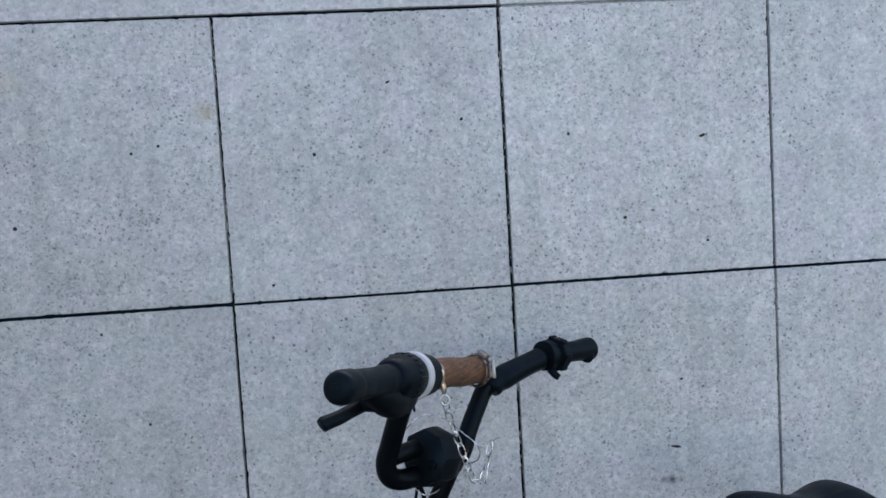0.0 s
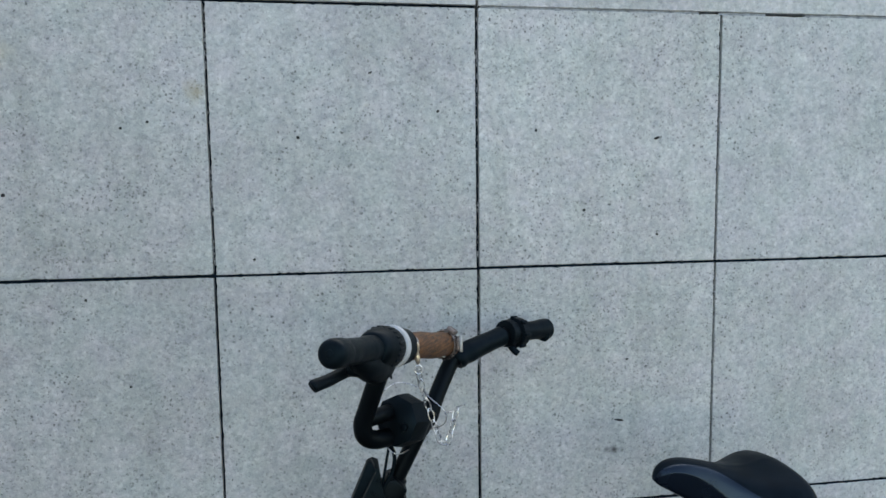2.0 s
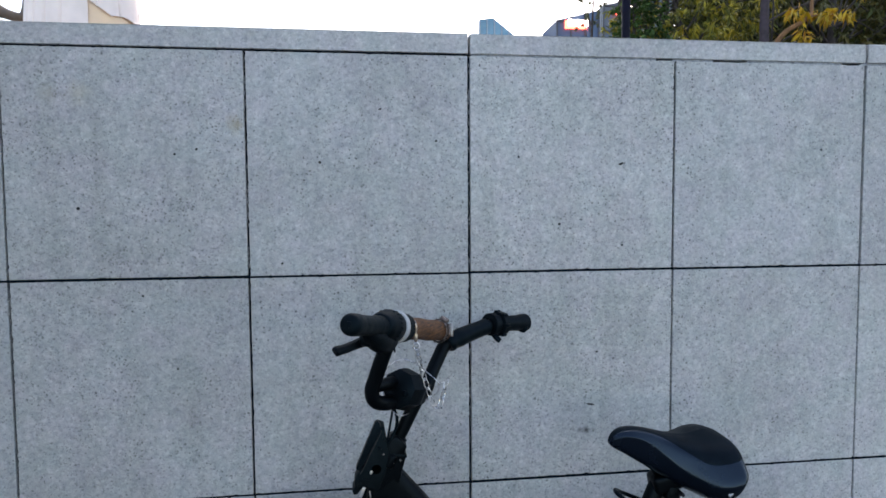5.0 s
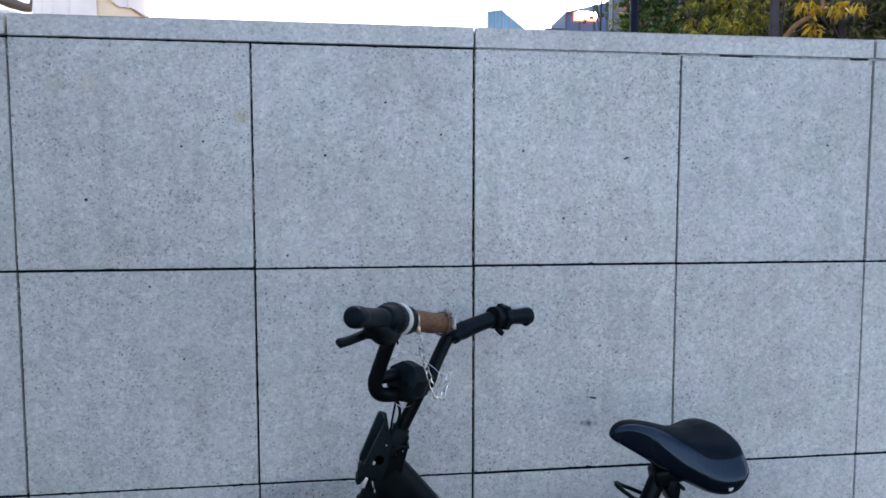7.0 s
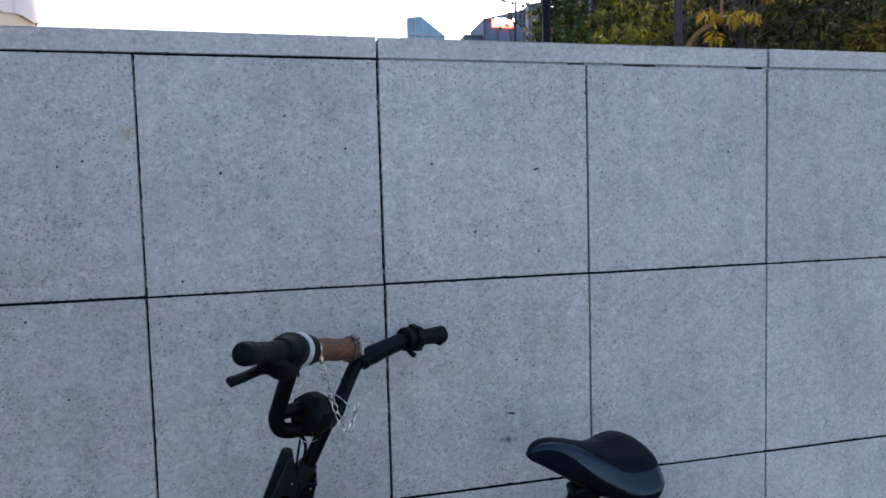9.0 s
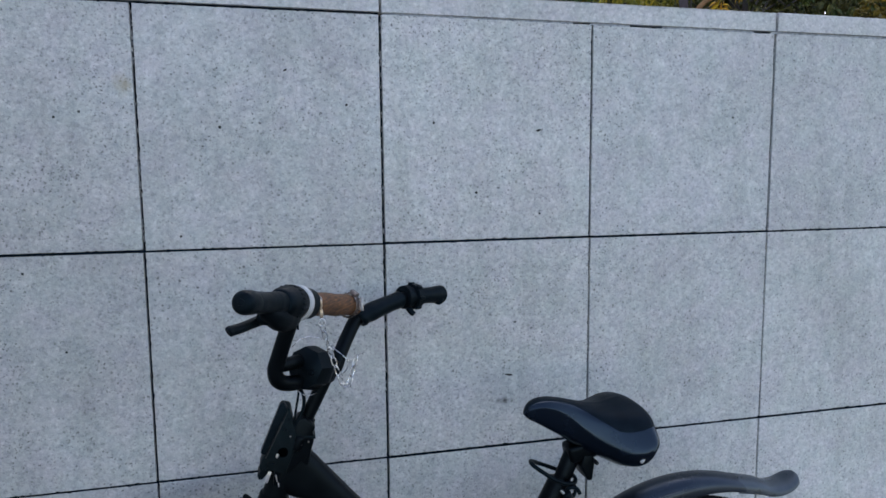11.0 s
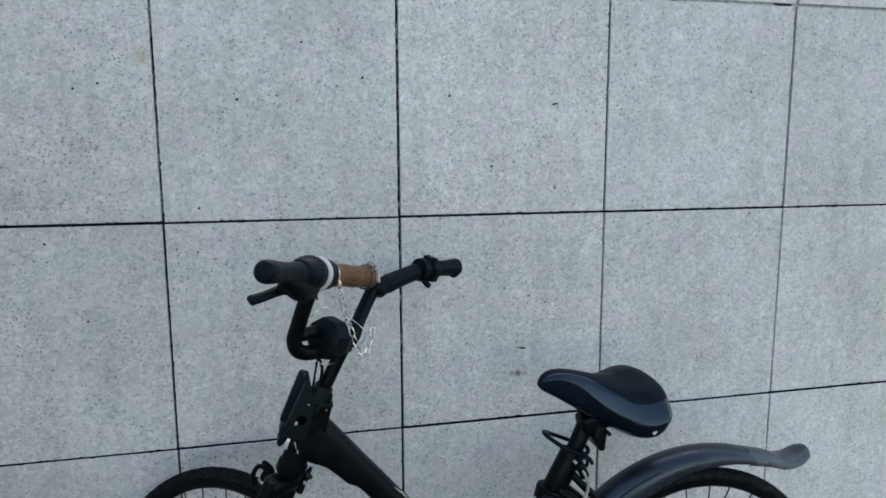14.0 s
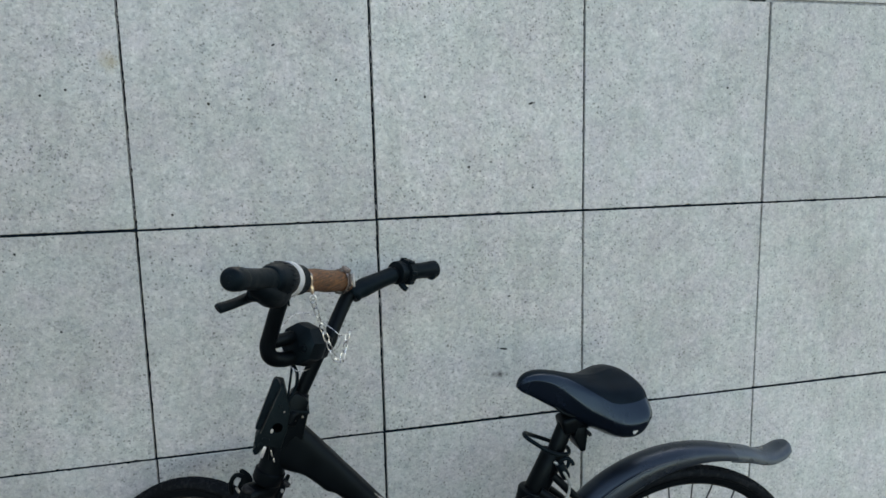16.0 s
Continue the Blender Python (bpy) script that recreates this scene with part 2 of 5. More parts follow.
M_DARK_BRONZE = worn("dark_bronze", (0.10, 0.08, 0.065), 0.5, 0.4, 8)
M_BARK = worn("bark", (0.045, 0.036, 0.034), 0.9, 0.5, 20)
M_POLE = worn("navy_paint", (0.004, 0.005, 0.016), 0.6, 0.3, 12, spec=0.1)
M_STATUE = worn("pale_pink_stone", (0.90, 0.76, 0.71), 0.7, 0.08, 5)
M_STATUE_UNDER = worn("beige_stone", (0.92, 0.66, 0.46), 0.7, 0.1, 5)
M_WHITE_STONE = worn("white_stone", (0.72, 0.72, 0.70), 0.7, 0.1, 6)
M_PLINTH = worn("plinth_stone", (0.36, 0.36, 0.36), 0.8, 0.2, 5)
M_SOIL = worn("asphalt", (0.06, 0.06, 0.062), 0.9, 0.3, 2.0)
M_BLUE_GLASS = worn("blue_glass", (0.15, 0.34, 0.46), 0.12, 0.3, 0.25)
M_MULLION = worn("mullion", (0.30, 0.36, 0.42), 0.5, 0.1, 1)
M_SLATE = worn("slate_cladding", (0.055, 0.10, 0.18), 0.6, 0.2, 0.3)
M_TOWER = worn("tower_cladding", (0.10, 0.13, 0.165), 0.6, 0.2, 0.3)
M_SLATE_LINE = worn("cladding_joint", (0.06, 0.07, 0.09), 0.7, 0.2, 0.3)


def glow(name, color, strength):
    m = material(name, color, 0.5)
    b = m.node_tree.nodes["Principled BSDF"]
    b.inputs["Emission Color"].default_value = (*color, 1)
    b.inputs["Emission Strength"].default_value = strength
    return m


M_RED_SIGN = glow("red_sign_light", (1.0, 0.10, 0.07), 3.0)
M_WHITE_SIGN = glow("white_sign_light", (1.0, 0.92, 0.9), 3.0)

# ---------------------------------------------------------------- building helpers
WORLD_OF = {}


def thing(name, base, label, category, group=""):
    ob = new(name)
    ob.location = base
    ob.empty_display_size = 0.05
    WORLD_OF[ob.name] = Matrix.Translation(base)
    return tagged(ob, label, category, group)


def part(name, bm, mat, parent=None, label="", smooth=True):
    """Links a bmesh, built in the world's coordinates, as one mesh under a thing or part."""
    me = bpy.data.meshes.new(name)
    bmesh.ops.recalc_face_normals(bm, faces=bm.faces)
    bm.to_mesh(me)
    bm.free()
    me.materials.append(mat)
    if smooth:
        me.polygons.foreach_set("use_smooth", [True] * len(me.polygons))
        me.set_sharp_from_angle(angle=radians(38))
    ob = new(name, me)
    if parent is not None:
        ob.parent = parent
        ob.matrix_parent_inverse = WORLD_OF.get(parent.name, Matrix()).inverted()
    if label:
        ob["label"] = label
    return ob


def V(*p):
    return Vector(p)


def spline(pts, n=6, closed=False):
    """A smooth run of points through those given (Catmull-Rom)."""
    pts = [Vector(p) for p in pts]
    out, m = [], len(pts)
    for i in range(m if closed else m - 1):
        p0 = pts[(i - 1) % m] if closed or i else pts[0]
        p1, p2 = pts[i], pts[(i + 1) % m]
        p3 = pts[(i + 2) % m] if closed or i + 2 < m else pts[-1]
        for k in range(n):
            t = k / n
            out.append(0.5 * (2 * p1 + (p2 - p0) * t + (2 * p0 - 5 * p1 + 4 * p2 - p3) * t * t + (3 * p1 - p0 - 3 * p2 + p3) * t ** 3))
    if not closed:
        out.append(pts[-1])
    return out


def lerp_list(values, n):
    """n values along a list, evenly."""
    out = []
    for i in range(n):
        f = i / (n - 1) * (len(values) - 1)
        k = min(int(f), len(values) - 2)
        out.append(values[k] + (values[k + 1] - values[k]) * (f - k))
    return out


def sweep(bm, pts, radii, seg=14, closed=False, side=None, flat=1.0):
    """A round bar along points. radii: one or a list; flat: height by width; side: the width's direction."""
    pts = [Vector(p) for p in pts]
    n = len(pts)
    if isinstance(radii, (int, float)):
        radii = [radii] * n
    elif len(radii) != n:
        radii = lerp_list(radii, n)
    rings, prev = [], None
    for i, p in enumerate(pts):
        a = pts[(i - 1) % n] if closed or i else p
        b = pts[(i + 1) % n] if closed or i < n - 1 else p
        t = (b - a).normalized()
        if side is not None:
            u = Vector(side)
        elif prev is not None:
            u = prev
        else:
            u = V(0, 0, 1) if abs(t.z) < 0.9 else V(1, 0, 0)
        u = (u - t * u.dot(t)).normalized()
        prev = u
        v = t.cross(u)
        rings.append([bm.verts.new(p + radii[i] * (math.cos(k * math.tau / seg) * u + flat * math.sin(k * math.tau / seg) * v)) for k in range(seg)])
    for i in range(n if closed else n - 1):
        r, s = rings[i], rings[(i + 1) % n]
        for k in range(seg):
            bm.faces.new((r[k], r[(k + 1) % seg], s[(k + 1) % seg], s[k]))
    if not closed:
        bm.faces.new(rings[0])
        bm.faces.new(rings[-1])
    return bm


def rounded_ends(p, q, r, bevel):
    """Points and radii of a rod with rounded ends."""
    p, q = Vector(p), Vector(q)
    d = (q - p).normalized()
    pts = [p, p + d * bevel * 0.3, p + d * bevel, q - d * bevel, q - d * bevel * 0.3, q]
    return pts, [r - bevel, r - bevel * 0.3, r, r, r - bevel * 0.3, r - bevel]


def rod(p, q, r, bevel=0.002, seg=16, bm=None):
    bm = bm or bmesh.new()
    pts, rad = rounded_ends(p, q, r, bevel)
    return sweep(bm, pts, rad, seg)


def block(size, m, bevel=0.003, bm=None, cuts=2):
    """A box with rounded edges, of that size, at the pose m."""
    bm = bm or bmesh.new()
    made = bmesh.ops.create_cube(bm, size=1.0, matrix=Matrix.Diagonal((*size, 1)))
    edges = list({e for v in made["verts"] for e in v.link_edges})
    verts = set(made["verts"])
    if bevel:
        r = bmesh.ops.bevel(bm, geom=edges, offset=bevel, segments=cuts, affect='EDGES', profile=0.5)
        verts = {v for f in r["faces"] for v in f.verts}
    bmesh.ops.transform(bm, matrix=m, verts=list(verts))
    return bm


def prism(outline, y0, y1, bevel=0.002):
    """An outline in x and z, drawn out along y, with eased edges."""
    bm = bmesh.new()
    f = bm.faces.new([bm.verts.new((x, y0, z)) for x, z in outline])
    made = bmesh.ops.extrude_face_region(bm, geom=[f])
    bmesh.ops.translate(bm, verts=[v for v in made["geom"] if isinstance(v, bmesh.types.BMVert)], vec=(0, y1 - y0, 0))
    bmesh.ops.recalc_face_normals(bm, faces=bm.faces)
    bmesh.ops.bevel(bm, geom=list(bm.edges), offset=bevel, segments=2, affect='EDGES', profile=0.5)
    return bm


def axes(origin, x, y, z):
    m = Matrix((x, y, z)).transposed().to_4x4()
    m.translation = origin
    return m


def along(p, q, up=(0, 0, 1)):
    """A pose at p whose x looks to q."""
    x = (Vector(q) - Vector(p)).normalized()
    y = Vector(up).cross(x).normalized()
    return axes(p, x, y, x.cross(y))

# ---------------------------------------------------------------- the setting
M_SPOKE = worn("dark_spoke", (0.035, 0.036, 0.04), 0.45, 0.3, 80, metal=0.5)
WALL_Y, PITCH, COL0, ROW_TOP, GAP = 1.183, 0.5, -0.296, 1.645, 0.0050
WALL_X0, WALL_X1 = COL0 - 7 * PITCH, COL0 + 11 * PITCH


def ground_z(x):
    return 0.0411 - 0.0144 * max(-4.0, min(4.0, x))


def build_ground():
    bm = bmesh.new()
    xs = [-900, -60, -12, -4, -2, 0, 2, 4, 12, 60, 900]
    ys = [-900, -40, -4, 0, 1, 4, 40, 900]
    grid = [[bm.verts.new((x, y, ground_z(x))) for x in xs] for y in ys]
    for j in range(len(ys) - 1):
        for i in range(len(xs) - 1):
            bm.faces.new((grid[j][i], grid[j][i + 1], grid[j + 1][i + 1], grid[j + 1][i]))
    tagged(part("ground", bm, M_SOIL), "dark grey asphalt ground along the granite wall", "ground", kind="structure")


build_ground()


def build_wall_core():
    bm = block((WALL_X1 - WALL_X0, 0.24, 1.90), Matrix.Translation(((WALL_X0 + WALL_X1) / 2, WALL_Y + 0.012 + 0.12, 1.643 - 0.95)), 0)
    return tagged(part("wall_north", bm, M_GROUT, smooth=False), "garden wall faced with square grey granite slabs and dark joints", "wall", kind="structure")


wall = build_wall_core()
# an unseen wall, added to block light from the left of the slabs
tagged(part("west_shade_wall", block((0.2, 2.2, 2.1), Matrix.Translation((-1.5, 0.06, 1.1)), 0.01), M_PLINTH, smooth=False), "unseen plain grey wall added to shade the left of the granite wall", "wall", kind="structure")


# ---------------------------------------------------------------- the bicycle
BIKE_Y = 0.86
bike = thing("bicycle", (0.25, BIKE_Y, ground_z(0.25)), "black bicycle parked along a granite wall with its front wheel turned", "bicycle")

RAKE, STEER = radians(22), radians(-42)
AXIS = V(math.sin(RAKE), 0, math.cos(RAKE))
AXIS_POINT = V(0.003, BIKE_Y, 0.858)
TURNED = Matrix.Rotation(STEER, 3, AXIS)
FORWARD = TURNED @ V(-math.cos(RAKE), 0, math.sin(RAKE))
ACROSS = TURNED @ V(0, 1, 0)


def on_axis(z, ahead=0.0, across=0.0):
    """A place on the turned front assembly: at height z of the steering axis, so far ahead and across."""
    return AXIS_POINT + AXIS * ((z - AXIS_POINT.z) / AXIS.z) + FORWARD * ahead + ACROSS * across


def wheel(name, centre, normal, radius, tyre, label, reflector_turn=None):
    """A spoked wheel: rim, tyre with tread knobs, hub, single spokes."""
    n = Vector(normal).normalized()
    u = (V(0, 0, 1) - n * n.z).normalized()
    w = n.cross(u)
    c = Vector(centre)

    def at(a, r, off=0.0):
        return c + r * (math.cos(a) * u + math.sin(a) * w) + n * off

    rim_r = radius - 2 * tyre - 0.004
    bm = bmesh.new()
    profile = [(-0.011, 0.008), (-0.0105, -0.003), (-0.005, -0.008), (0.005, -0.008), (0.0105, -0.003), (0.011, 0.008)]
    segs = 96
    rings = [[bm.verts.new(at(i * math.tau / segs, rim_r + h, o)) for o, h in profile] for i in range(segs)]
    for i in range(segs):
        r, s = rings[i], rings[(i + 1) % segs]
        for k in range(6):
            bm.faces.new((r[k], r[(k + 1) % 6], s[(k + 1) % 6], s[k]))
    rim = part(name, bm, M_FRAME, bike, label)
    bm = sweep(bmesh.new(), [at(i * math.tau / segs, radius - tyre) for i in range(segs)], tyre, 14, True)
    for i in range(72):
        a = i * math.tau / 72
        for off, turn in ((-0.62, 0.5), (-0.2, 0.0), (0.2, 0.5), (0.62, 0.0)):
            aa = a + turn * math.tau / 72
            lean = math.asin(off)
            radial = math.cos(aa) * u + math.sin(aa) * w
            out = (radial * math.cos(lean) + n * math.sin(lean)).normalized()
            tan = radial.cross(n).normalized()
            p = at(aa, radius - tyre) + out * (tyre - 0.0008)
            s = out.cross(tan)
            q = [p + tan * x + s * y + out * h for h in (-0.002, 0.002) for x, y in ((-0.006, -0.0028), (0.006, -0.0028), (0.006, 0.0028), (-0.006, 0.0028))]
            v = [bm.verts.new(k) for k in q]
            for f in ((4, 5, 6, 7), (0, 1, 5, 4), (1, 2, 6, 5), (2, 3, 7, 6), (3, 0, 4, 7)):
                bm.faces.new([v[k] for k in f])
    part("tyre", bm, M_TYRE, rim, "knobbly black rubber tyre")
    bm = bmesh.new()
    sweep(bm, [c + n * k for k in (-0.05, -0.048, -0.03, -0.028, -0.024, -0.02, 0.02, 0.024, 0.028, 0.03, 0.048, 0.05)],
          [0.006, 0.008, 0.008, 0.024, 0.024, 0.014, 0.014, 0.024, 0.024, 0.008, 0.008, 0.006], 16)
    part("hub", bm, M_ALLOY, rim)
    for i in range(32):
        a = (i + 0.5) * math.tau / 32
        off = 0.024 if i % 2 else -0.024
        cross = 0.55 if (i // 2) % 2 else -0.55
        bm = bmesh.new()
        sweep(bm, [at(a + cross, 0.022, off), at(a, rim_r - 0.007, off * 0.1)], 0.0016, 6)
        part("spoke", bm, M_SPOKE, rim)
    if reflector_turn is not None:
        p, q = at(reflector_turn, rim_r - 0.03, 0.004), at(reflector_turn + 0.02, rim_r - 0.075, 0.004)
        bm = block((0.030, 0.056, 0.012), axes(at(reflector_turn, rim_r - 0.066), (q - p).normalized(), (q - p).normalized().cross(n), n), 0.004)
        part("reflector", bm, M_ORANGE, rim, "orange spoke reflector")
    return rim


REAR_C, REAR_R = V(0.767, 0.850, ground_z(0.767) + 0.305), 0.305
FRONT_C, FRONT_R = V(-0.203, 0.915, 0.362), 0.327
wheel("rear_wheel", REAR_C, (0, 1, 0), REAR_R, 0.0125, "spoked rear wheel with black rim")
wheel("front_wheel", FRONT_C, ACROSS, FRONT_R, 0.0130, "spoked front wheel with black rim, turned aside", -0.10)


def build_frame():
    # thick down tube that swells into the head
    bm = bmesh.new()
    # straight upper edge, arched lower edge
    rise, rings, mids, half = V(0.766, 0, 0.643), [], [], []
    for x, z in ((-0.050, 0.765), (-0.034, 0.752), (-0.012, 0.740), (0.001, 0.735), (0.014, 0.728), (0.034, 0.710), (0.049, 0.695), (0.064, 0.6885), (0.079, 0.675), (0.117, 0.629), (0.285, 0.430), (0.395, 0.318)):
        low = V(x, BIKE_Y, z)
        half.append((0.5406 - low.x * 0.766 - low.z * 0.643) / 2 if x < 0.2 else 0.025)
        mids.append(low + rise * half[-1])
    pts = spline(mids, 4)
    half = lerp_list(half, len(pts))
    for p, h in zip(pts, half):
        ring = []
        for k in range(32):
            ca, sa = math.cos(k * math.tau / 32), math.sin(k * math.tau / 32)
            ring.append(bm.verts.new(p + rise * (h * math.copysign(abs(ca) ** 0.62, ca)) + V(0, 0.024 * math.copysign(abs(sa) ** 0.62, sa), 0)))
        rings.append(ring)
    for a, b in zip(rings, rings[1:]):
        for k in range(32):
            bm.faces.new((a[k], a[(k + 1) % 32], b[(k + 1) % 32], b[k]))
    bm.faces.new(rings[0]), bm.faces.new(rings[-1])
    part("down_tube", bm, M_FRAME, bike, "thick black enamelled down tube with scuffs")
    # head tube and its bearing cups
    bm = bmesh.new()
    sweep(bm, [on_axis(z) for z in (0.722, 0.726, 0.742, 0.744, 0.832, 0.834, 0.846, 0.850)],
          [0.024, 0.027, 0.027, 0.0235, 0.0235, 0.026, 0.026, 0.022], 20)
    part("head_tube", bm, M_FRAME, bike)
    # weld bead scuffs on the down tube
    bm = bmesh.new()
    for k in range(9):
        x = 0.139 + 0.0034 * k + random.uniform(-0.001, 0.001)
        z = 0.6735 - 0.0036 * k
        block((random.uniform(0.003, 0.008), 0.003, random.uniform(0.0012, 0.0028)), pose(x, BIKE_Y - 0.007 - random.uniform(0, 0.006), z + 0.001, 0, 48, 0), 0.0005, bm)
    block((0.010, 0.003, 0.0022), pose(0.163, BIKE_Y - 0.0165, 0.641, 0, 85, 0), 0.0005, bm)
    part("scuff", bm, M_BOLT, bike, "scraped paint showing bare metal")
    # seat tube, bottom bracket, stays
    bm = rod((0.395, BIKE_Y, 0.335), (0.449, BIKE_Y, 0.628), 0.0245, 0.003, 20)
    part("seat_tube", bm, M_FRAME, bike)
    bm = rod((0.405, BIKE_Y - 0.036, 0.325), (0.405, BIKE_Y + 0.036, 0.325), 0.026, 0.004, 20)
    part("bottom_bracket", bm, M_FRAME, bike)
    for s in (-1, 1):
        pts = spline([(0.452, BIKE_Y + s * 0.022, 0.640), (0.52, BIKE_Y + s * 0.040, 0.585), (0.66, REAR_C.y + s * 0.062, 0.435), (REAR_C.x, REAR_C.y + s * 0.066, REAR_C.z)], 5)
        part("seat_stay", sweep(bmesh.new(), pts, 0.0095, 12), M_FRAME, bike)
        pts = spline([(0.41, BIKE_Y + s * 0.03, 0.325), (0.52, BIKE_Y + s * 0.045, 0.318), (REAR_C.x, REAR_C.y + s * 0.066, REAR_C.z)], 5)
        part("chain_stay", sweep(bmesh.new(), pts, 0.010, 12), M_FRAME, bike)
    # rack strut beside the seat tube
    bm = sweep(bmesh.new(), spline([(0.478, BIKE_Y - 0.028, 0.672), (0.50, BIKE_Y - 0.034, 0.648), (0.556, BIKE_Y - 0.04, 0.585), (0.70, BIKE_Y - 0.05, 0.40)], 4), 0.008, 10)
    part("strut", bm, M_FRAME, bike)
    # kickstand, down on the near side
    foot = ground_z(0.50)
    bm = sweep(bmesh.new(), spline([(0.47, BIKE_Y - 0.03, 0.30), (0.48, BIKE_Y - 0.07, 0.24), (0.50, BIKE_Y - 0.17, foot + 0.012), (0.505, BIKE_Y - 0.185, foot + 0.008)], 5), 0.008, 10)
    part("kickstand", bm, M_FRAME, bike)


build_frame()


def build_seat():
    post = part("seat_post", rod((0.449, BIKE_Y, 0.60), (0.522, BIKE_Y, 0.772), 0.0165, 0.002, 20), M_FRAME, bike)
    # upper sleeve of the post, thicker
    part("post_sleeve", rod((0.452, BIKE_Y, 0.630), (0.492, BIKE_Y, 0.706), 0.0235, 0.003, 20), M_FRAME, bike)
    # collar with its lever
    c = part("seat_collar", rod((0.441, BIKE_Y, 0.600), (0.450, BIKE_Y, 0.636), 0.031, 0.004, 22), M_FRAME, bike)
    part("lever", sweep(bmesh.new(), spline([(0.455, BIKE_Y - 0.028, 0.618), (0.425, BIKE_Y - 0.034, 0.632), (0.405, BIKE_Y - 0.030, 0.618), (0.398, BIKE_Y - 0.022, 0.600)], 5), [0.006, 0.008, 0.007, 0.004], 10), M_FRAME, c)
    # clamp under the saddle
    cl = part("saddle_clamp", block((0.060, 0.044, 0.034), pose(0.532, BIKE_Y, 0.765, 0, -12, 0), 0.008, cuts=3), M_FRAME, bike)
    part("clamp_jaw", prism([(0.523, 0.740), (0.531, 0.760), (0.549, 0.758), (0.552, 0.742), (0.548, 0.709), (0.538, 0.709)], BIKE_Y - 0.024, BIKE_Y + 0.024, 0.003), M_FRAME, cl)
    part("bolt", rod((0.551, BIKE_Y - 0.036, 0.748), (0.551, BIKE_Y + 0.036, 0.748), 0.004, 0.001, 10), M_ALLOY, cl)
    for s in (-1, 1):
        rail = sweep(bmesh.new(), spline([(0.485, BIKE_Y + s * 0.012, 0.806), (0.512, BIKE_Y + s * 0.022, 0.787), (0.56, BIKE_Y + s * 0.024, 0.778), (0.63, BIKE_Y + s * 0.045, 0.785)], 5), 0.0035, 8)
        part("saddle_rail", rail, M_FRAME, bike)

    # the shell: a loft from nose to tail
    half = [0.004, 0.0125, 0.0185, 0.0235, 0.029, 0.039, 0.055, 0.077, 0.096, 0.106, 0.109, 0.106, 0.090, 0.050]
    top = [0.852, 0.865, 0.873, 0.874, 0.869, 0.862, 0.855, 0.851, 0.851, 0.8545, 0.856, 0.854, 0.845, 0.819]
    low = [0.847, 0.838, 0.828, 0.813, 0.795, 0.777, 0.761, 0.751, 0.740, 0.735, 0.735, 0.744, 0.763, 0.788]
    spot_x = [0.0, 0.009, 0.026, 0.050, 0.078, 0.103, 0.128, 0.151, 0.173, 0.194, 0.211, 0.226, 0.237, 0.243]
    edge = [0.74, 0.76, 0.77, 0.75, 0.66, 0.52, 0.41, 0.36, 0.35, 0.37, 0.40, 0.43, 0.46, 0.48]
    x0, yaw = 0.412, radians(7)
    n, seg = 48, 64

    def value(values, i):
        f = i / (n - 1) * (len(values) - 1)
        k = min(int(f), len(values) - 2)
        p = [values[max(0, k - 1)], values[k], values[k + 1], values[min(len(values) - 1, k + 2)]]
        t = f - k
        return 0.5 * (2 * p[1] + (p[2] - p[0]) * t + (2 * p[0] - 5 * p[1] + 4 * p[2] - p[3]) * t * t + (3 * p[1] - p[0] - 3 * p[2] + p[3]) * t ** 3)

    def section(f, upper):
        """Half a cross-section: a steep skirt, a firm edge, a slanting shoulder and a flat seat."""
        knots = ((0, 1.0, 0), (0.10, 0.985, 0.10), (0.48, 0.76, 0.66), (0.62, 0.60, 0.83), (0.8, 0.32, 0.955), (1, 0.0, 1.0)) if upper else ((0, 1.0, 0), (0.14, 0.965, 0.20), (0.4, 0.84, 0.62), (0.62, 0.62, 0.90), (0.8, 0.36, 1.0), (1, 0.0, 1.0))
        k = max(i for i in range(len(knots) - 1) if knots[i][0] <= f)
        (f0, o0, r0), (f1, o1, r1) = knots[k], knots[k + 1]
        u = (f - f0) / (f1 - f0)
        return o0 + (o1 - o0) * u, r0 + (r1 - r0) * u

    def eased(f, upper):
        """The section with its corners rounded off."""
        reach = min(0.09, f, 1 - f)
        took = [section(f + reach * k / 3, upper) for k in (-3, -2, -1, 0, 1, 2, 3)]
        return sum(p[0] for p in took) / 7, sum(p[1] for p in took) / 7

    def shell(lift, arc0, arc1, closed):
        bm, rings = bmesh.new(), []
        for i in range(n):
            w, t, l, x = (value(a, i) for a in (half, top, low, spot_x))
            h = t - l
            ring = []
            for k in range(seg + (0 if closed else 1)):
                reach = 0 if closed else radians(26) * max(0.0, min(1.0, (i / (n - 1) - 0.36) / 0.22))
                a = arc0 + (arc1 + reach - arc0) * k / seg
                ca, sa = math.cos(a), math.sin(a)
                quarter = math.asin(min(1, abs(sa))) / (math.pi / 2)
                out, rise = eased(quarter, sa >= 0)
                mid = l + h * value(edge, i)
                py = math.copysign(w * out, ca)
                pz = mid + (t - mid) * rise if sa >= 0 else mid - (mid - l) * rise
                q = V(x0 + x, py, pz)
                d = V(0, ca, sa) * lift * (1 if closed else min(1, 5 * math.sin(math.pi * k / seg)))
                q = Matrix.Rotation(yaw, 3, 'Z') @ (q + d - V(x0 + 0.12, 0, 0)) + V(x0 + 0.12, BIKE_Y + 0.006, 0)
                ring.append(bm.verts.new(q))
            rings.append(ring)
        for i in range(n - 1):
            for k in range(seg if closed else seg):
                k2 = (k + 1) % seg if closed else k + 1
                bm.faces.new((rings[i][k], rings[i][k2], rings[i + 1][k2], rings[i + 1][k]))
        if closed:
            bm.faces.new(rings[0])
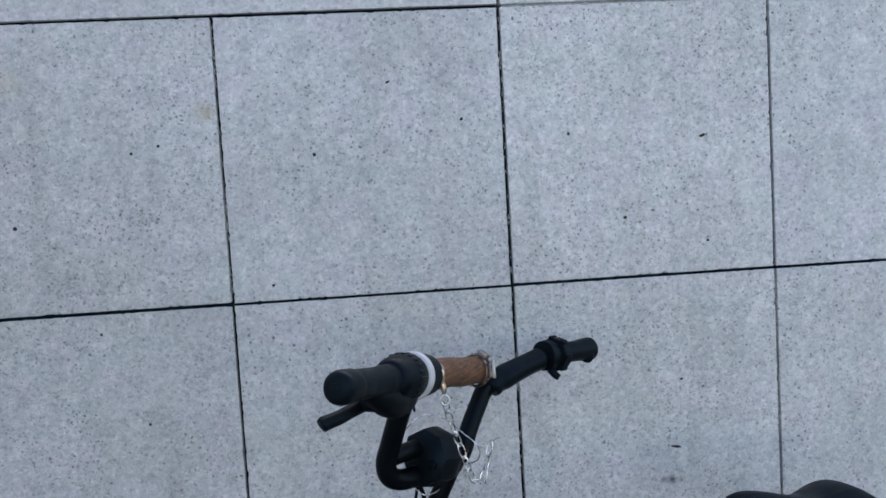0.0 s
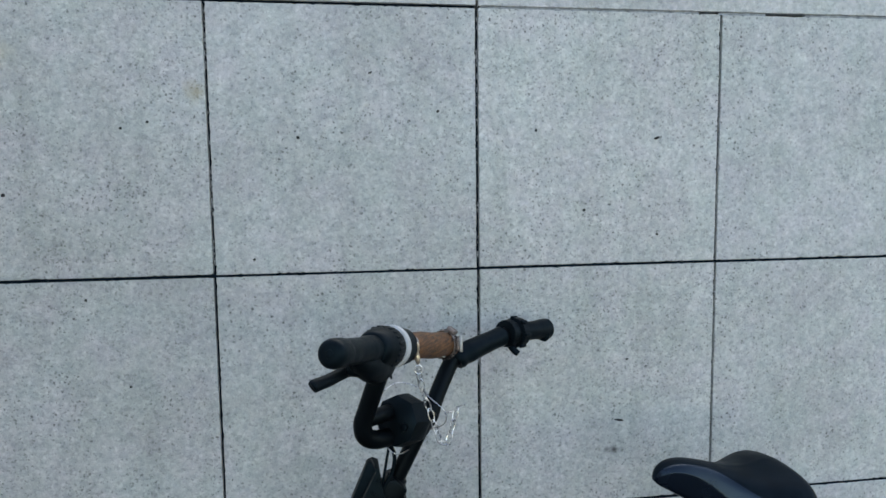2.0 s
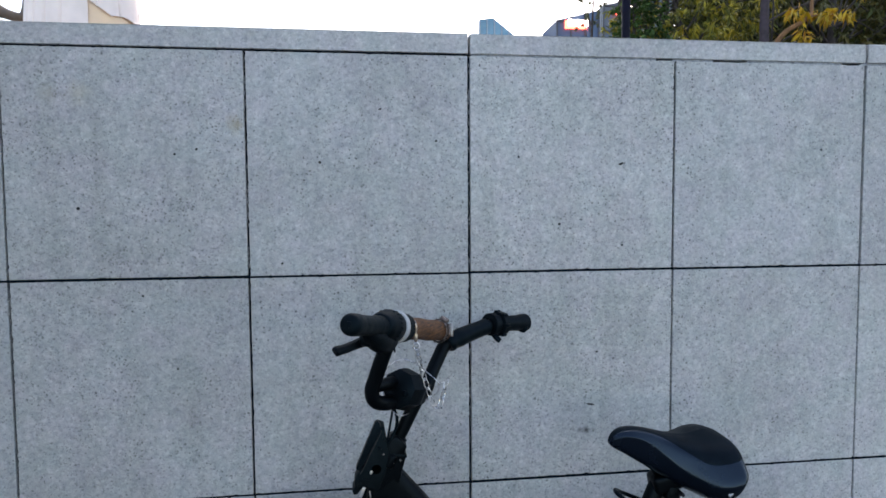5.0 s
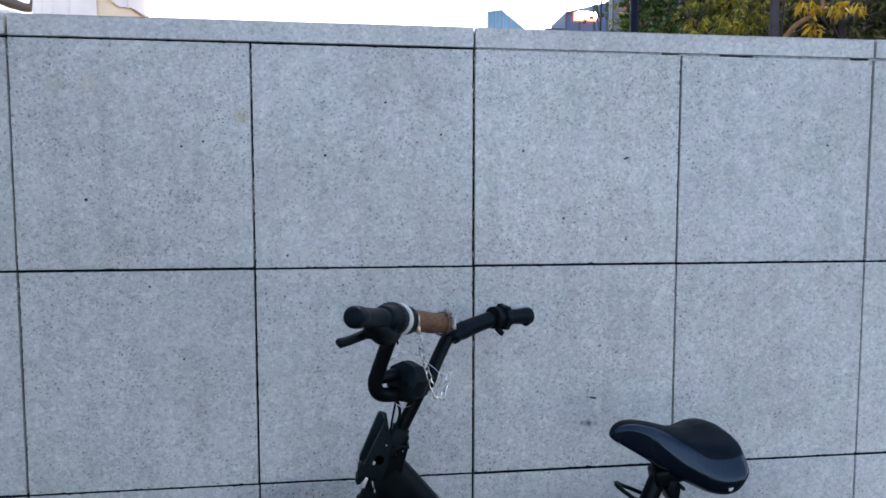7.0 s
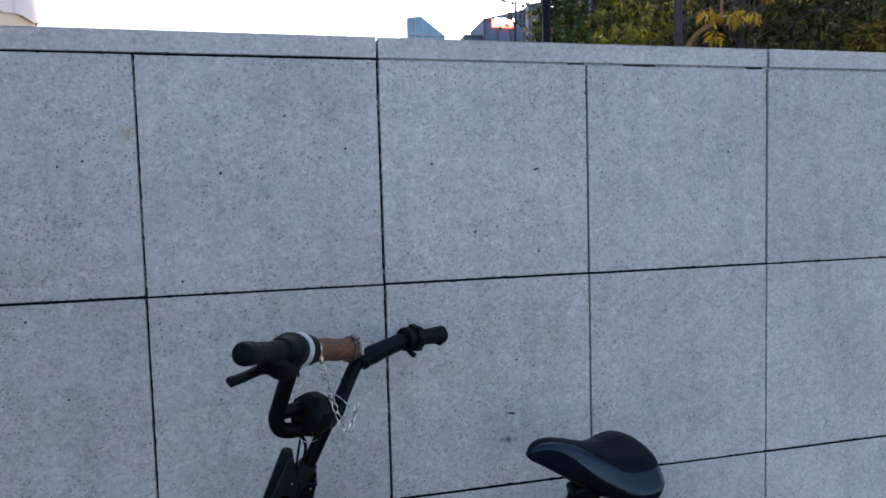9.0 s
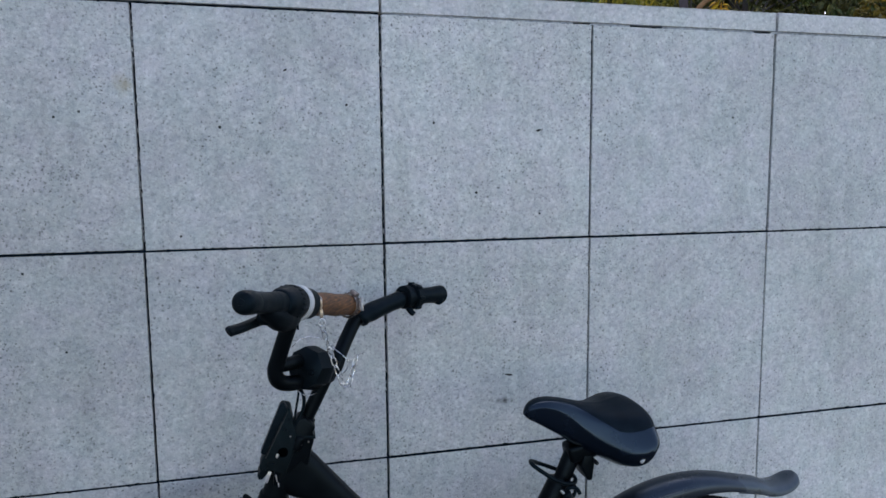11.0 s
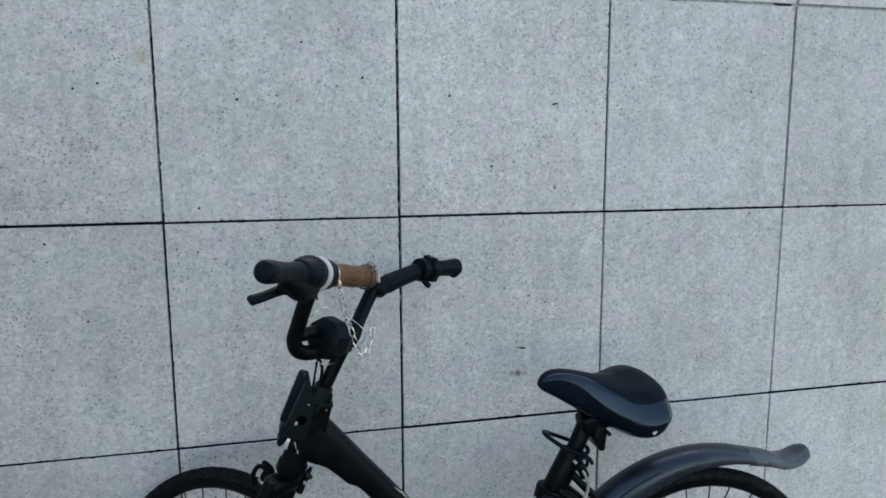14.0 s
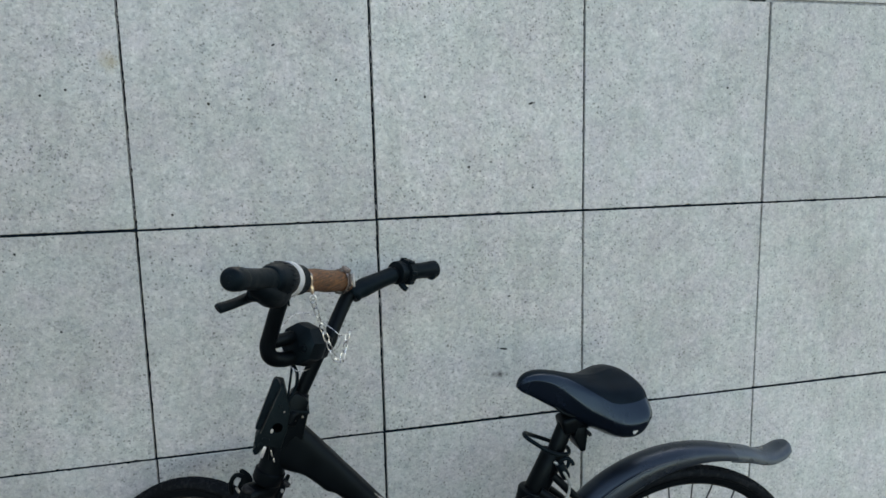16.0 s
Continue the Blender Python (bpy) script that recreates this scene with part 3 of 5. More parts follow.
            bm.faces.new(rings[-1])
        return bm

    saddle = part("saddle", shell(0, 0, math.tau, True), M_SADDLE, bike, "wide padded saddle in glossy dark navy vinyl")
    top_bm = shell(0.0007, radians(50), radians(120), False)
    part("saddle_top", top_bm, M_SADDLE_TOP, saddle, "matt black top panel of the saddle")
    # torn corner where pale foam shows
    part("torn_patch", block((0.018, 0.005, 0.007), pose(0.622, BIKE_Y - 0.0825, 0.7685, 36, -40, 8), 0.0015), M_GREY, saddle, "small torn patch showing pale foam")


build_seat()


def build_fender():
    """Arched mudguard over the rear wheel with a separate upturned tail."""
    r, c = 0.357, REAR_C - V(0.002, 0, 0)

    def arch(spine, widths, drops, thick=0.0022, seg=14):
        bm, outer, inner = bmesh.new(), [], []
        m = len(spine)
        for i, p in enumerate(spine):
            t = (spine[min(i + 1, m - 1)] - spine[max(i - 1, 0)]).normalized()
            nrm = t.cross(V(0, 1, 0)).normalized()
            if nrm.z < 0:
                nrm = -nrm
            w, d = widths[i], drops[i]
            o, n2 = [], []
            for k in range(seg + 1):
                a = math.pi * k / seg
                y = -w * math.cos(a)
                z = d * (math.sin(a) ** 0.75 - 1)
                o.append(bm.verts.new(p + V(0, y, 0) + nrm * z))
                n2.append(bm.verts.new(p + V(0, y * 0.95, 0) + nrm * (z - thick)))
            outer.append(o)
            inner.append(n2)
        for a in range(m - 1):
            for k in range(seg):
                bm.faces.new((outer[a][k], outer[a][k + 1], outer[a + 1][k + 1], outer[a + 1][k]))
                bm.faces.new((inner[a][k], inner[a + 1][k], inner[a + 1][k + 1], inner[a][k + 1]))
            for k in (0, seg):
                bm.faces.new((outer[a][k], outer[a + 1][k], inner[a + 1][k], inner[a][k]))
        for a in (0, m - 1):
            for k in range(seg):
                bm.faces.new((outer[a][k], outer[a][k + 1], inner[a][k + 1], inner[a][k]))
        return bm

    spine = []
    for k in range(33):
        a = radians(158 - k * (158 - 67) / 32)
        spine.append(c + V(r * math.cos(a), 0, r * math.sin(a)))
    fender = part("fender", arch(spine, lerp_list([0.034, 0.036, 0.036, 0.034, 0.0296], 33), lerp_list([0.046, 0.047, 0.045, 0.0335, 0.0185], 33)), M_FENDER, bike, "glossy dark rear mudguard")
    # a pressed rib along the near side
    rib = [c + V((r - 0.016) * math.cos(radians(a)), -0.0345, (r - 0.016) * math.sin(radians(a))) for a in range(150, 88, -4)]
    part("rib", sweep(bmesh.new(), rib, [0.001, 0.0022, 0.0022, 0.0022, 0.001], 8), M_FENDER, fender)
    tail_spine = spline([c + V((r + 0.0008) * math.cos(radians(73)), 0, (r + 0.0008) * math.sin(radians(73))), V(0.920, c.y, 0.6655), V(0.952, c.y, 0.654), V(0.982, c.y, 0.6535), V(1.004, c.y, 0.662), V(1.016, c.y, 0.667)], 6)
    m = len(tail_spine)
    part("fender_tail", arch(tail_spine, lerp_list([0.0303, 0.0305, 0.031, 0.032, 0.031, 0.026, 0.012], m), lerp_list([0.0265, 0.0235, 0.021, 0.018, 0.014, 0.011, 0.007], m), 0.0018), M_TAIL, fender, "grey flared tail piece of the mudguard")


build_fender()


def build_front():
    # fork: steerer crown, two legs, dropouts
    part("fork_crown", block((0.040, 0.074, 0.030), axes(on_axis(0.702, 0.006), FORWARD, ACROSS, FORWARD.cross(ACROSS)), 0.013, cuts=3), M_FRAME, bike)
    for s in (-1, 1):
        a = on_axis(0.696, 0.008, s * 0.030)
        b = FRONT_C + ACROSS * (s * 0.048) + AXIS * 0.06
        e = FRONT_C + ACROSS * (s * 0.052)
        pts = [a + AXIS * 0.012, a, a.lerp(b, 0.25), a.lerp(b, 0.27), b, e]
        leg = part("fork_leg", sweep(bmesh.new(), pts, [0.013, 0.0145, 0.0145, 0.0175, 0.018, 0.011], 16), M_FRAME, bike)
        part("leg_cap", rod(a + AXIS * 0.010, a + AXIS * 0.020, 0.0125, 0.003, 14), M_ALLOY, leg)
    # rim brake: curled cable guide and arm, pale spring, a stub on the other side
    arm = part("brake_arm", sweep(bmesh.new(), spline([(-0.106, 0.940, 0.640), (-0.100, 0.940, 0.668), (-0.092, 0.940, 0.690), (-0.101, 0.940, 0.712)], 5), [0.007, 0.011, 0.013, 0.010, 0.003], 10, side=(1, 0, 0), flat=0.5), M_FRAME, bike)
    part("brake_noodle", sweep(bmesh.new(), spline([(-0.112, 0.938, 0.652), (-0.120, 0.936, 0.672), (-0.119, 0.936, 0.692), (-0.110, 0.936, 0.704), (-0.098, 0.936, 0.700)], 6), 0.0045, 10), M_FRAME, arm)
    part("brake_spring", sweep(bmesh.new(), spline([(-0.110, 0.926, 0.684), (-0.104, 0.926, 0.674), (-0.094, 0.926, 0.678), (-0.088, 0.926, 0.677)], 5), 0.0026, 8), M_BOLT, arm)
    part("brake_spring", sweep(bmesh.new(), spline([(-0.100, 0.926, 0.677), (-0.101, 0.926, 0.667), (-0.098, 0.926, 0.660)], 5), 0.003, 8), M_BOLT, arm)
    stub = part("brake_arm", sweep(bmesh.new(), spline([(-0.036, 0.86, 0.684), (-0.026, 0.858, 0.706), (-0.014, 0.856, 0.730)], 5), [0.007, 0.006, 0.0035], 10), M_FRAME, bike)
    part("barrel", rod((-0.022, 0.852, 0.722), (-0.014, 0.850, 0.712), 0.0045, 0.001, 10), M_ALLOY, stub)
    part("bolt", rod((-0.026, 0.848, 0.708), (-0.026, 0.843, 0.707), 0.0028, 0.0006, 8), M_BOLT, stub)

    # stem
    part("stem", sweep(bmesh.new(), [on_axis(z) + V(0.0025 + 0.10 * (z - 0.86), 0, 0) for z in (0.840, 0.846, 0.868, 0.870, 0.878, 0.880, 0.935, 0.976)], [0.018, 0.0195, 0.0195, 0.016, 0.016, 0.0122, 0.0122, 0.0122], 20), M_FRAME, bike)
    latch = part("stem_latch", block((0.036, 0.042, 0.028), axes(on_axis(0.842, -0.006), FORWARD, ACROSS, AXIS), 0.006, cuts=3), M_FRAME, bike)
    for k, (f, a, z) in enumerate(((0.000, -0.024, 0.846),)):
        p = on_axis(z, f, a)
        part("bolt", rod(p, p - ACROSS * 0.003, 0.0016, 0.0004, 8), M_BOLT, latch)
    # folding joint: an eight-sided block that clamps the bar
    hc = V(0.032, BIKE_Y - 0.004, 0.966)
    bm = bmesh.new()
    flat_up = (AXIS - ACROSS * AXIS.dot(ACROSS)).normalized()
    fwd = flat_up.cross(ACROSS).normalized()
    rings = []
    for off, s in ((-0.034, 0.80), (-0.030, 0.95), (-0.012, 1.0), (0.000, 1.0), (0.010, 0.92), (0.014, 0.80)):
        rings.append([bm.verts.new(hc + ACROSS * off + s * 0.0378 * (math.cos(a) * fwd + 1.0 * math.sin(a) * flat_up)) for a in [radians(22.5 + 45 * k) for k in range(8)]])
    for a, b in zip(rings, rings[1:]):
        for k in range(8):
            bm.faces.new((a[k], a[(k + 1) % 8], b[(k + 1) % 8], b[k]))
    bm.faces.new(rings[0]), bm.faces.new(rings[-1])
    hinge = part("stem_hinge", bm, M_PLASTIC, bike, "black clamp block joining stem and handlebar")
    part("hinge_plate", block((0.046, 0.030, 0.028), axes(hc + ACROSS * 0.030 - flat_up * 0.010, ACROSS, fwd, flat_up), 0.006, cuts=2), M_PLASTIC, hinge)
    part("bolt", rod(hc - ACROSS * 0.030 - fwd * 0.02, hc - ACROSS * 0.039 - fwd * 0.02, 0.006, 0.001, 10), M_PLASTIC, hinge)

    # handlebar: near riser, lower run through the clamp, far riser and far arm
    bm = sweep(bmesh.new(), spline([(0.012, 0.775, 1.093), (-0.002, 0.782, 1.075), (-0.014, 0.788, 1.046), (-0.027, 0.798, 1.006), (-0.034, 0.803, 0.982), (-0.030, 0.808, 0.963), (-0.014, 0.820, 0.953),
                                    (0.015, 0.845, 0.949), (0.054, 0.885, 0.946), (0.070, 0.898, 0.954), (0.080, 0.910, 0.976), (0.098, 0.930, 1.006), (0.112, 0.942, 1.026), (0.132, 0.948, 1.036), (0.165, 0.968, 1.044), (0.223, 1.000, 1.055), (0.300, 1.060, 1.047)], 5), 0.0130, 16)
    bar = part("handlebar", bm, M_FRAME, bike, "black U-shaped riser handlebar turned towards the wall")
    part("bar_stub", rod((-0.034, 0.806, 0.986), (0.006, 0.842, 0.984), 0.0115, 0.002), M_FRAME, bar)
    # far side: taped arm, clamp with knobs, short grip with a flared end
    bm = sweep(bmesh.new(), spline([(0.118, 0.941, 1.026), (0.130, 0.948, 1.034), (0.160, 0.965, 1.043), (0.205, 0.990, 1.053)], 6), [0.0145, 0.0175, 0.0165, 0.0185, 0.0175, 0.0165, 0.017], 16)
    part("bar_tape", bm, M_RUBBER, bar, "black tape wound unevenly round the bar")
    far_dir = (V(0.312, 1.066, 1.045) - V(0.223, 1.0, 1.055)).normalized()
    fc = V(0.223, 1.0, 1.055)
    bm = sweep(bmesh.new(), [fc + far_dir * k for k in (-0.016, -0.015, -0.004, -0.002, 0.006, 0.008, 0.022, 0.024)], [0.018, 0.023, 0.024, 0.020, 0.020, 0.026, 0.026, 0.020], 18)
    far_clamp = part("brake_clamp", bm, M_PLASTIC, bar)
    for k in range(7):
        a = k * math.tau / 7
        s = far_dir.cross(V(0, 0, 1)).normalized()
        d = math.cos(a) * s + math.sin(a) * far_dir.cross(s)
        part("clamp_rib", block((0.014, 0.007, 0.006), axes(fc + far_dir * 0.014 + d * 0.026, far_dir, far_dir.cross(d), d), 0.0015), M_PLASTIC, far_clamp)
    part("brake_lever", sweep(bmesh.new(), spline([fc + V(-0.004, -0.008, -0.016), fc + V(0.002, -0.018, -0.026), fc + V(0.008, -0.022, -0.031)], 5), [0.007, 0.006, 0.005], 10), M_PLASTIC, bar)
    g0, g1 = fc + far_dir * 0.022, V(0.305, 1.062, 1.046)
    pts = [g0.lerp(g1, f) for f in (0, 0.03, 0.1, 0.55, 0.62, 0.9, 0.97, 1.0)]
    part("far_grip", sweep(bmesh.new(), pts, [0.012, 0.0155, 0.0165, 0.0165, 0.0172, 0.019, 0.019, 0.015], 18), M_RUBBER, bar, "short black rubber grip with flared end")

    part("grip_flare", prism([(0.266, 1.046), (0.298, 1.050), (0.306, 1.042), (0.304, 1.031), (0.297, 1.026), (0.288, 1.029)], 1.038, 1.066, 0.004), M_RUBBER, bar)
    # near side: grip, shifter with ribbed collar and pale ring, brake lever
    n0, n1 = V(-0.069, 0.606, 1.132), V(-0.001, 0.756, 1.100)
    nd = (n1 - n0).normalized()
    L = (n1 - n0).length
    pts = [n0 + nd * k for k in (0, 0.0015, 0.005, 0.010, 0.028, 0.030, 0.034, 0.090, 0.094, 0.10, L - 0.045)]
    grip = part("near_grip", sweep(bmesh.new(), pts, [0.009, 0.0135, 0.0160, 0.0168, 0.0168, 0.0162, 0.0155, 0.0155, 0.0165, 0.0170, 0.017], 22), M_RUBBER, bar, "black rubber handlebar grip with rounded end")
    side_n = nd.cross(V(0, 0, 1)).normalized()
    up_n = side_n.cross(nd)
    part("end_cap", rod(n0 + nd * 0.001, n0 - nd * 0.001, 0.005, 0.0005, 10), M_PLASTIC, grip)
    pts = [n1 + nd * k for k in (-0.052, -0.050, -0.040, -0.028, -0.026, -0.006, -0.004, 0.002)]
    shifter = part("gear_shifter", sweep(bmesh.new(), pts, [0.018, 0.021, 0.0245, 0.0262, 0.0270, 0.0275, 0.027, 0.026], 28), M_PLASTIC, bar, "black ribbed twist shifter")
    for k in range(22):
        a = k * math.tau / 22
        d = math.cos(a) * side_n + math.sin(a) * up_n
        part("shifter_rib", block((0.020, 0.004, 0.004), axes(n1 - nd * 0.016 + d * 0.0262, nd, nd.cross(d), d), 0.001, cuts=1), M_PLASTIC, shifter)
    bm = bmesh.new()
    sweep(bm, [n1 + nd * k for k in (0.001, 0.002, 0.014, 0.015)], [0.027, 0.0288, 0.0288, 0.027], 32)
    part("pale_ring", bm, M_GREY, shifter, "pale grey plastic ring")
    part("cable_end", sweep(bmesh.new(), [(0.002, 0.772, 1.076), (0.003, 0.770, 1.066), (0.0045, 0.770, 1.054)], [0.003, 0.0024, 0.0014], 8), M_PLASTIC, shifter)
    # drop-shaped housing below the shifter
    low = [n1 + nd * k - up_n * d - side_n * 0.004 for k, d in ((-0.096, 0.008), (-0.080, 0.013), (-0.060, 0.018), (-0.040, 0.022), (-0.020, 0.0225), (-0.004, 0.019), (0.008, 0.012))]
    part("shifter_housing", sweep(bmesh.new(), spline(low, 4), [0.006, 0.013, 0.018, 0.0205, 0.0215, 0.019, 0.012], 20), M_PLASTIC, shifter)
    r0 = n1 - nd * 0.062
    part("brake_mount", block((0.034, 0.026, 0.022), axes(r0 - up_n * 0.022 - side_n * 0.012, nd, side_n, up_n), 0.009, cuts=3), M_PLASTIC, bar)
    lever = sweep(bmesh.new(), spline([r0 - up_n * 0.024 - side_n * 0.018, V(-0.052, 0.705, 1.086), V(-0.073, 0.675, 1.084), V(-0.088, 0.660, 1.083), V(-0.091, 0.657, 1.082)], 5), [0.009, 0.0085, 0.0075, 0.0075, 0.008, 0.006], 12, flat=0.7)
    part("brake_lever", lever, M_PLASTIC, bar)

    # wooden perch tied between the two grips
    p0, p1 = n1 + nd * 0.014, V(0.107, 0.932, 1.057)
    pd = (p1 - p0).normalized()
    pts = [p0.lerp(p1, f) + V(0, 0, 0.0008 * math.sin(f * 17)) for f in [k / 14 for k in range(15)]]
    perch = part("perch", sweep(bmesh.new(), pts, [0.0195, 0.0190, 0.0196, 0.0192, 0.0196, 0.019, 0.0185], 18), M_WOOD, bar, "worn brown wooden perch rod")
    ps = pd.cross(V(0, 0, 1)).normalized()
    pu = ps.cross(pd)
    # one rusty clamp, set askew, at the far end of the rod
    c, r = p0.lerp(p1, 0.90), 0.0215
    cd = (pd + ps * 0.16).normalized()
    cs = (ps - cd * ps.dot(cd)).normalized()
    cu = cs.cross(cd)
    ring = [c + r * (math.cos(a) * cs + math.sin(a) * cu) for a in [k * math.tau / 28 for k in range(28)]]
    clamp = part("hose_clamp", sweep(bmesh.new(), ring, 0.0052, 8, True, side=cd, flat=0.35), M_RUST, perch, "rusty brown hose clamp")
    for k in range(20):
        a = math.tau * k / 20
        d = math.cos(a) * cs + math.sin(a) * cu
        part("thread_slot", block((0.005, 0.0016, 0.0012), axes(c + d * (r + 0.0019), cd, cd.cross(d), d), 0, cuts=1), M_SPECK, clamp)
    for deg, size in ((62, (0.011, 0.016, 0.008)), (8, (0.010, 0.022, 0.006))):
        a = radians(deg)
        d = math.cos(a) * cs + math.sin(a) * cu
        part("screw_housing", block(size, axes(c + d * (r + 0.004), cd, cd.cross(d), d), 0.002, cuts=2), M_RUST, clamp)
    d = math.cos(radians(8)) * cs + math.sin(radians(8)) * cu
    e = c + d * (r + 0.008)
    part("screw", rod(e - cd.cross(d) * 0.012, e + cd.cross(d) * 0.013, 0.0028, 0.0006, 8), M_DULL, clamp)
    part("dark_wrap", sweep(bmesh.new(), [p0, p0 + pd * 0.003, p0 + pd * 0.030, p0 + pd * 0.036], [0.020, 0.0262, 0.0250, 0.0195], 18), M_RUBBER, perch)

    # plate and bracket fixed before the head tube
    plate = part("front_plate", prism([(-0.029, 0.914), (-0.023, 0.917), (-0.017, 0.905), (-0.056, 0.829), (-0.064, 0.833)], BIKE_Y - 0.031, BIKE_Y - 0.012, 0.0015), M_RUBBER, bike, "slanted black mounting plate before the head tube")
    part("bracket", prism([(-0.022, 0.908), (-0.012, 0.904), (-0.008, 0.877), (-0.004, 0.860), (-0.010, 0.825), (-0.024, 0.790), (-0.050, 0.799), (-0.062, 0.785), (-0.068, 0.784), (-0.071, 0.792), (-0.065, 0.799),
                           (-0.067, 0.808), (-0.062, 0.819), (-0.049, 0.838)], BIKE_Y - 0.026, BIKE_Y + 0.012, 0.0016), M_BRACKET, plate, "greyish black cast bracket with a round hole")
    # thin paler strip that paints the highlight on the bracket's edge
    part("rail", sweep(bmesh.new(), [(-0.0165, BIKE_Y - 0.0262, 0.900), (-0.030, BIKE_Y - 0.0266, 0.874), (-0.056, BIKE_Y - 0.0262, 0.822)], [0.0008, 0.0014, 0.0010], 8), M_EDGE_HIGHLIGHT, plate, "grey line painted as the highlight along the bracket edge")
    for x, z, turn, w, h in ((-0.0205, 0.868, 24, 0.007, 0.004), (-0.047, 0.812, 10, 0.012, 0.003), (-0.058, 0.803, -30, 0.009, 0.004), (-0.013, 0.884, 60, 0.010, 0.003)):
        part("bracket_rib", block((w, 0.004, h), pose(x, BIKE_Y - 0.0268, z, 0, turn, 0), 0.001), M_BRACKET, plate)
    # black disc on the face, painted for the shade inside the round hole
    part("hole_shade_disc", rod((-0.027, BIKE_Y - 0.0256, 0.829), (-0.027, BIKE_Y - 0.0268, 0.829), 0.0085, 0.0004, 18), M_HOLE_SHADE, plate)
    lug = part("head_lug", prism([(-0.006, 0.872), (0.000, 0.882), (0.011, 0.885), (0.023, 0.874), (0.029, 0.865), (0.0235, 0.857), (0.027, 0.849), (0.019, 0.820), (0.012, 0.790), (-0.020, 0.755), (-0.046, 0.770), (-0.040, 0.820)], BIKE_Y - 0.0225, BIKE_Y + 0.0205, 0.003), M_FRAME, bike)
    part("clamp_band", prism([(-0.006, 0.857), (0.0275, 0.851), (0.0285, 0.846), (-0.006, 0.852)], BIKE_Y - 0.0235, BIKE_Y + 0.020, 0.001), M_BRACKET, lug)
    for x, z in ((-0.037, 0.823), (-0.036, 0.8255)):
        part("bolt", rod((x, BIKE_Y - 0.024, z), (x, BIKE_Y - 0.0275, z), 0.0024, 0.0006, 8), M_BOLT, plate)
    for x, z in ((-0.014, 0.856), (0.003, 0.839), (0.016, 0.843)):
        part("bolt", rod((x, BIKE_Y - 0.020, z), (x, BIKE_Y - 0.0272, z), 0.0016, 0.0005, 8), M_DULL, plate)
    for x, z, turn, w, h in ((-0.053, 0.790, 22, 0.0055, 0.020), (-0.039, 0.786, -8, 0.0022, 0.012), (-0.036, 0.774, -4, 0.0020, 0.007)):
        part("paint_chip", block((w, 0.003, h), pose(x, BIKE_Y - 0.030, z, 0, turn, 0), 0.0008), M_BOLT, plate, "worn patch of bare metal")
    # worn facet along the upper edge of the down tube
    for x, z, h in ((0.112, 0.668, 0.014), (0.116, 0.656, 0.006)):
        part("scuff", block((0.0012, 0.002, h), pose(x, BIKE_Y - 0.0205, z, 0, 12, 0), 0.0004), M_BRACKET, bike)

    # control cables: loop under the bar, housing down the head
    for pts, r in (([(0.001, 0.826, 0.948), (0.007, 0.838, 0.933), (0.011, 0.840, 0.917), (0.007, 0.840, 0.895), (-0.005, 0.840, 0.874), (-0.020, 0.842, 0.845)], 0.0030),
                   ([(0.000, 0.826, 0.948), (0.003, 0.838, 0.936), (-0.001, 0.840, 0.911), (-0.008, 0.840, 0.877), (-0.020, 0.842, 0.845)], 0.0020)):
        part("brake_cable", sweep(bmesh.new(), spline(pts, 6), r, 8), M_RUBBER, bike)


build_front()


# ---------------------------------------------------------------- the chain on the perch
def build_chain():
    ch = thing("chain", (0.045, 0.826, 1.066), "thin steel chain hanging from the wooden perch", "chain")
    pts = spline([(0.0425, 0.787, 1.058), (0.0455, 0.794, 1.042), (0.051, 0.802, 1.020), (0.058, 0.806, 0.998), (0.066, 0.806, 0.972), (0.074, 0.808, 0.948), (0.083, 0.812, 0.940), (0.090, 0.816, 0.958), (0.098, 0.820, 0.985), (0.101, 0.822, 0.996)], 30)
    step, acc, last, k = 0.0165, 0.0, pts[0], 0
    places = [pts[0]]
    for p in pts[1:]:
        acc += (p - last).length
        last = p
        if acc >= step:
            places.append(p)
            acc = 0.0
    for a, b in zip(places, places[1:]):
        d = (b - a).normalized()
        s = d.cross(V(0, 1, 0)).normalized()
        o = d.cross(s)
        roll = radians(40 if k % 2 else -45) + random.uniform(-0.3, 0.3)
        s2 = s * math.cos(roll) + o * math.sin(roll)
        mid = (a + b) / 2
        ring = []
        for q in range(14):
            t = q * math.tau / 14
            ring.append(mid + d * (0.0107 * math.cos(t)) + s2 * (0.0043 * math.sin(t)))
        part("chain_link", sweep(bmesh.new(), ring, 0.00085, 6, True), M_STEEL, ch)
        k += 1
    # brass swivel and shackle on the perch
    part("swivel", sweep(bmesh.new(), [(0.0395, 0.785, 1.100), (0.0396, 0.784, 1.097), (0.040, 0.784, 1.088), (0.0405, 0.784, 1.084), (0.041, 0.784, 1.079), (0.0415, 0.784, 1.072), (0.042, 0.785, 1.068)], [0.002, 0.004, 0.0042, 0.0025, 0.0036, 0.0036, 0.002], 10), M_BRASS, ch, "small brass swivel")
    ring = [V(0.0392, 0.787, 1.099) + V(0.003, -0.004, 0.0) * math.cos(t) + V(-0.001, 0.002, 0.0045) * math.sin(t) for t in [q * math.tau / 18 for q in range(18)]]
    part("shackle", sweep(bmesh.new(), ring, 0.0012, 8, True), M_DULL, ch, "bright steel shackle ring")
    ring = [V(0.0425, 0.786, 1.060) + V(0.005, 0, 0.0015) * math.cos(t) + V(-0.0015, 0, 0.006) * math.sin(t) for t in [q * math.tau / 18 for q in range(18)]]
    part("split_ring", sweep(bmesh.new(), ring, 0.001, 8, True), M_STEEL, ch)


build_chain()


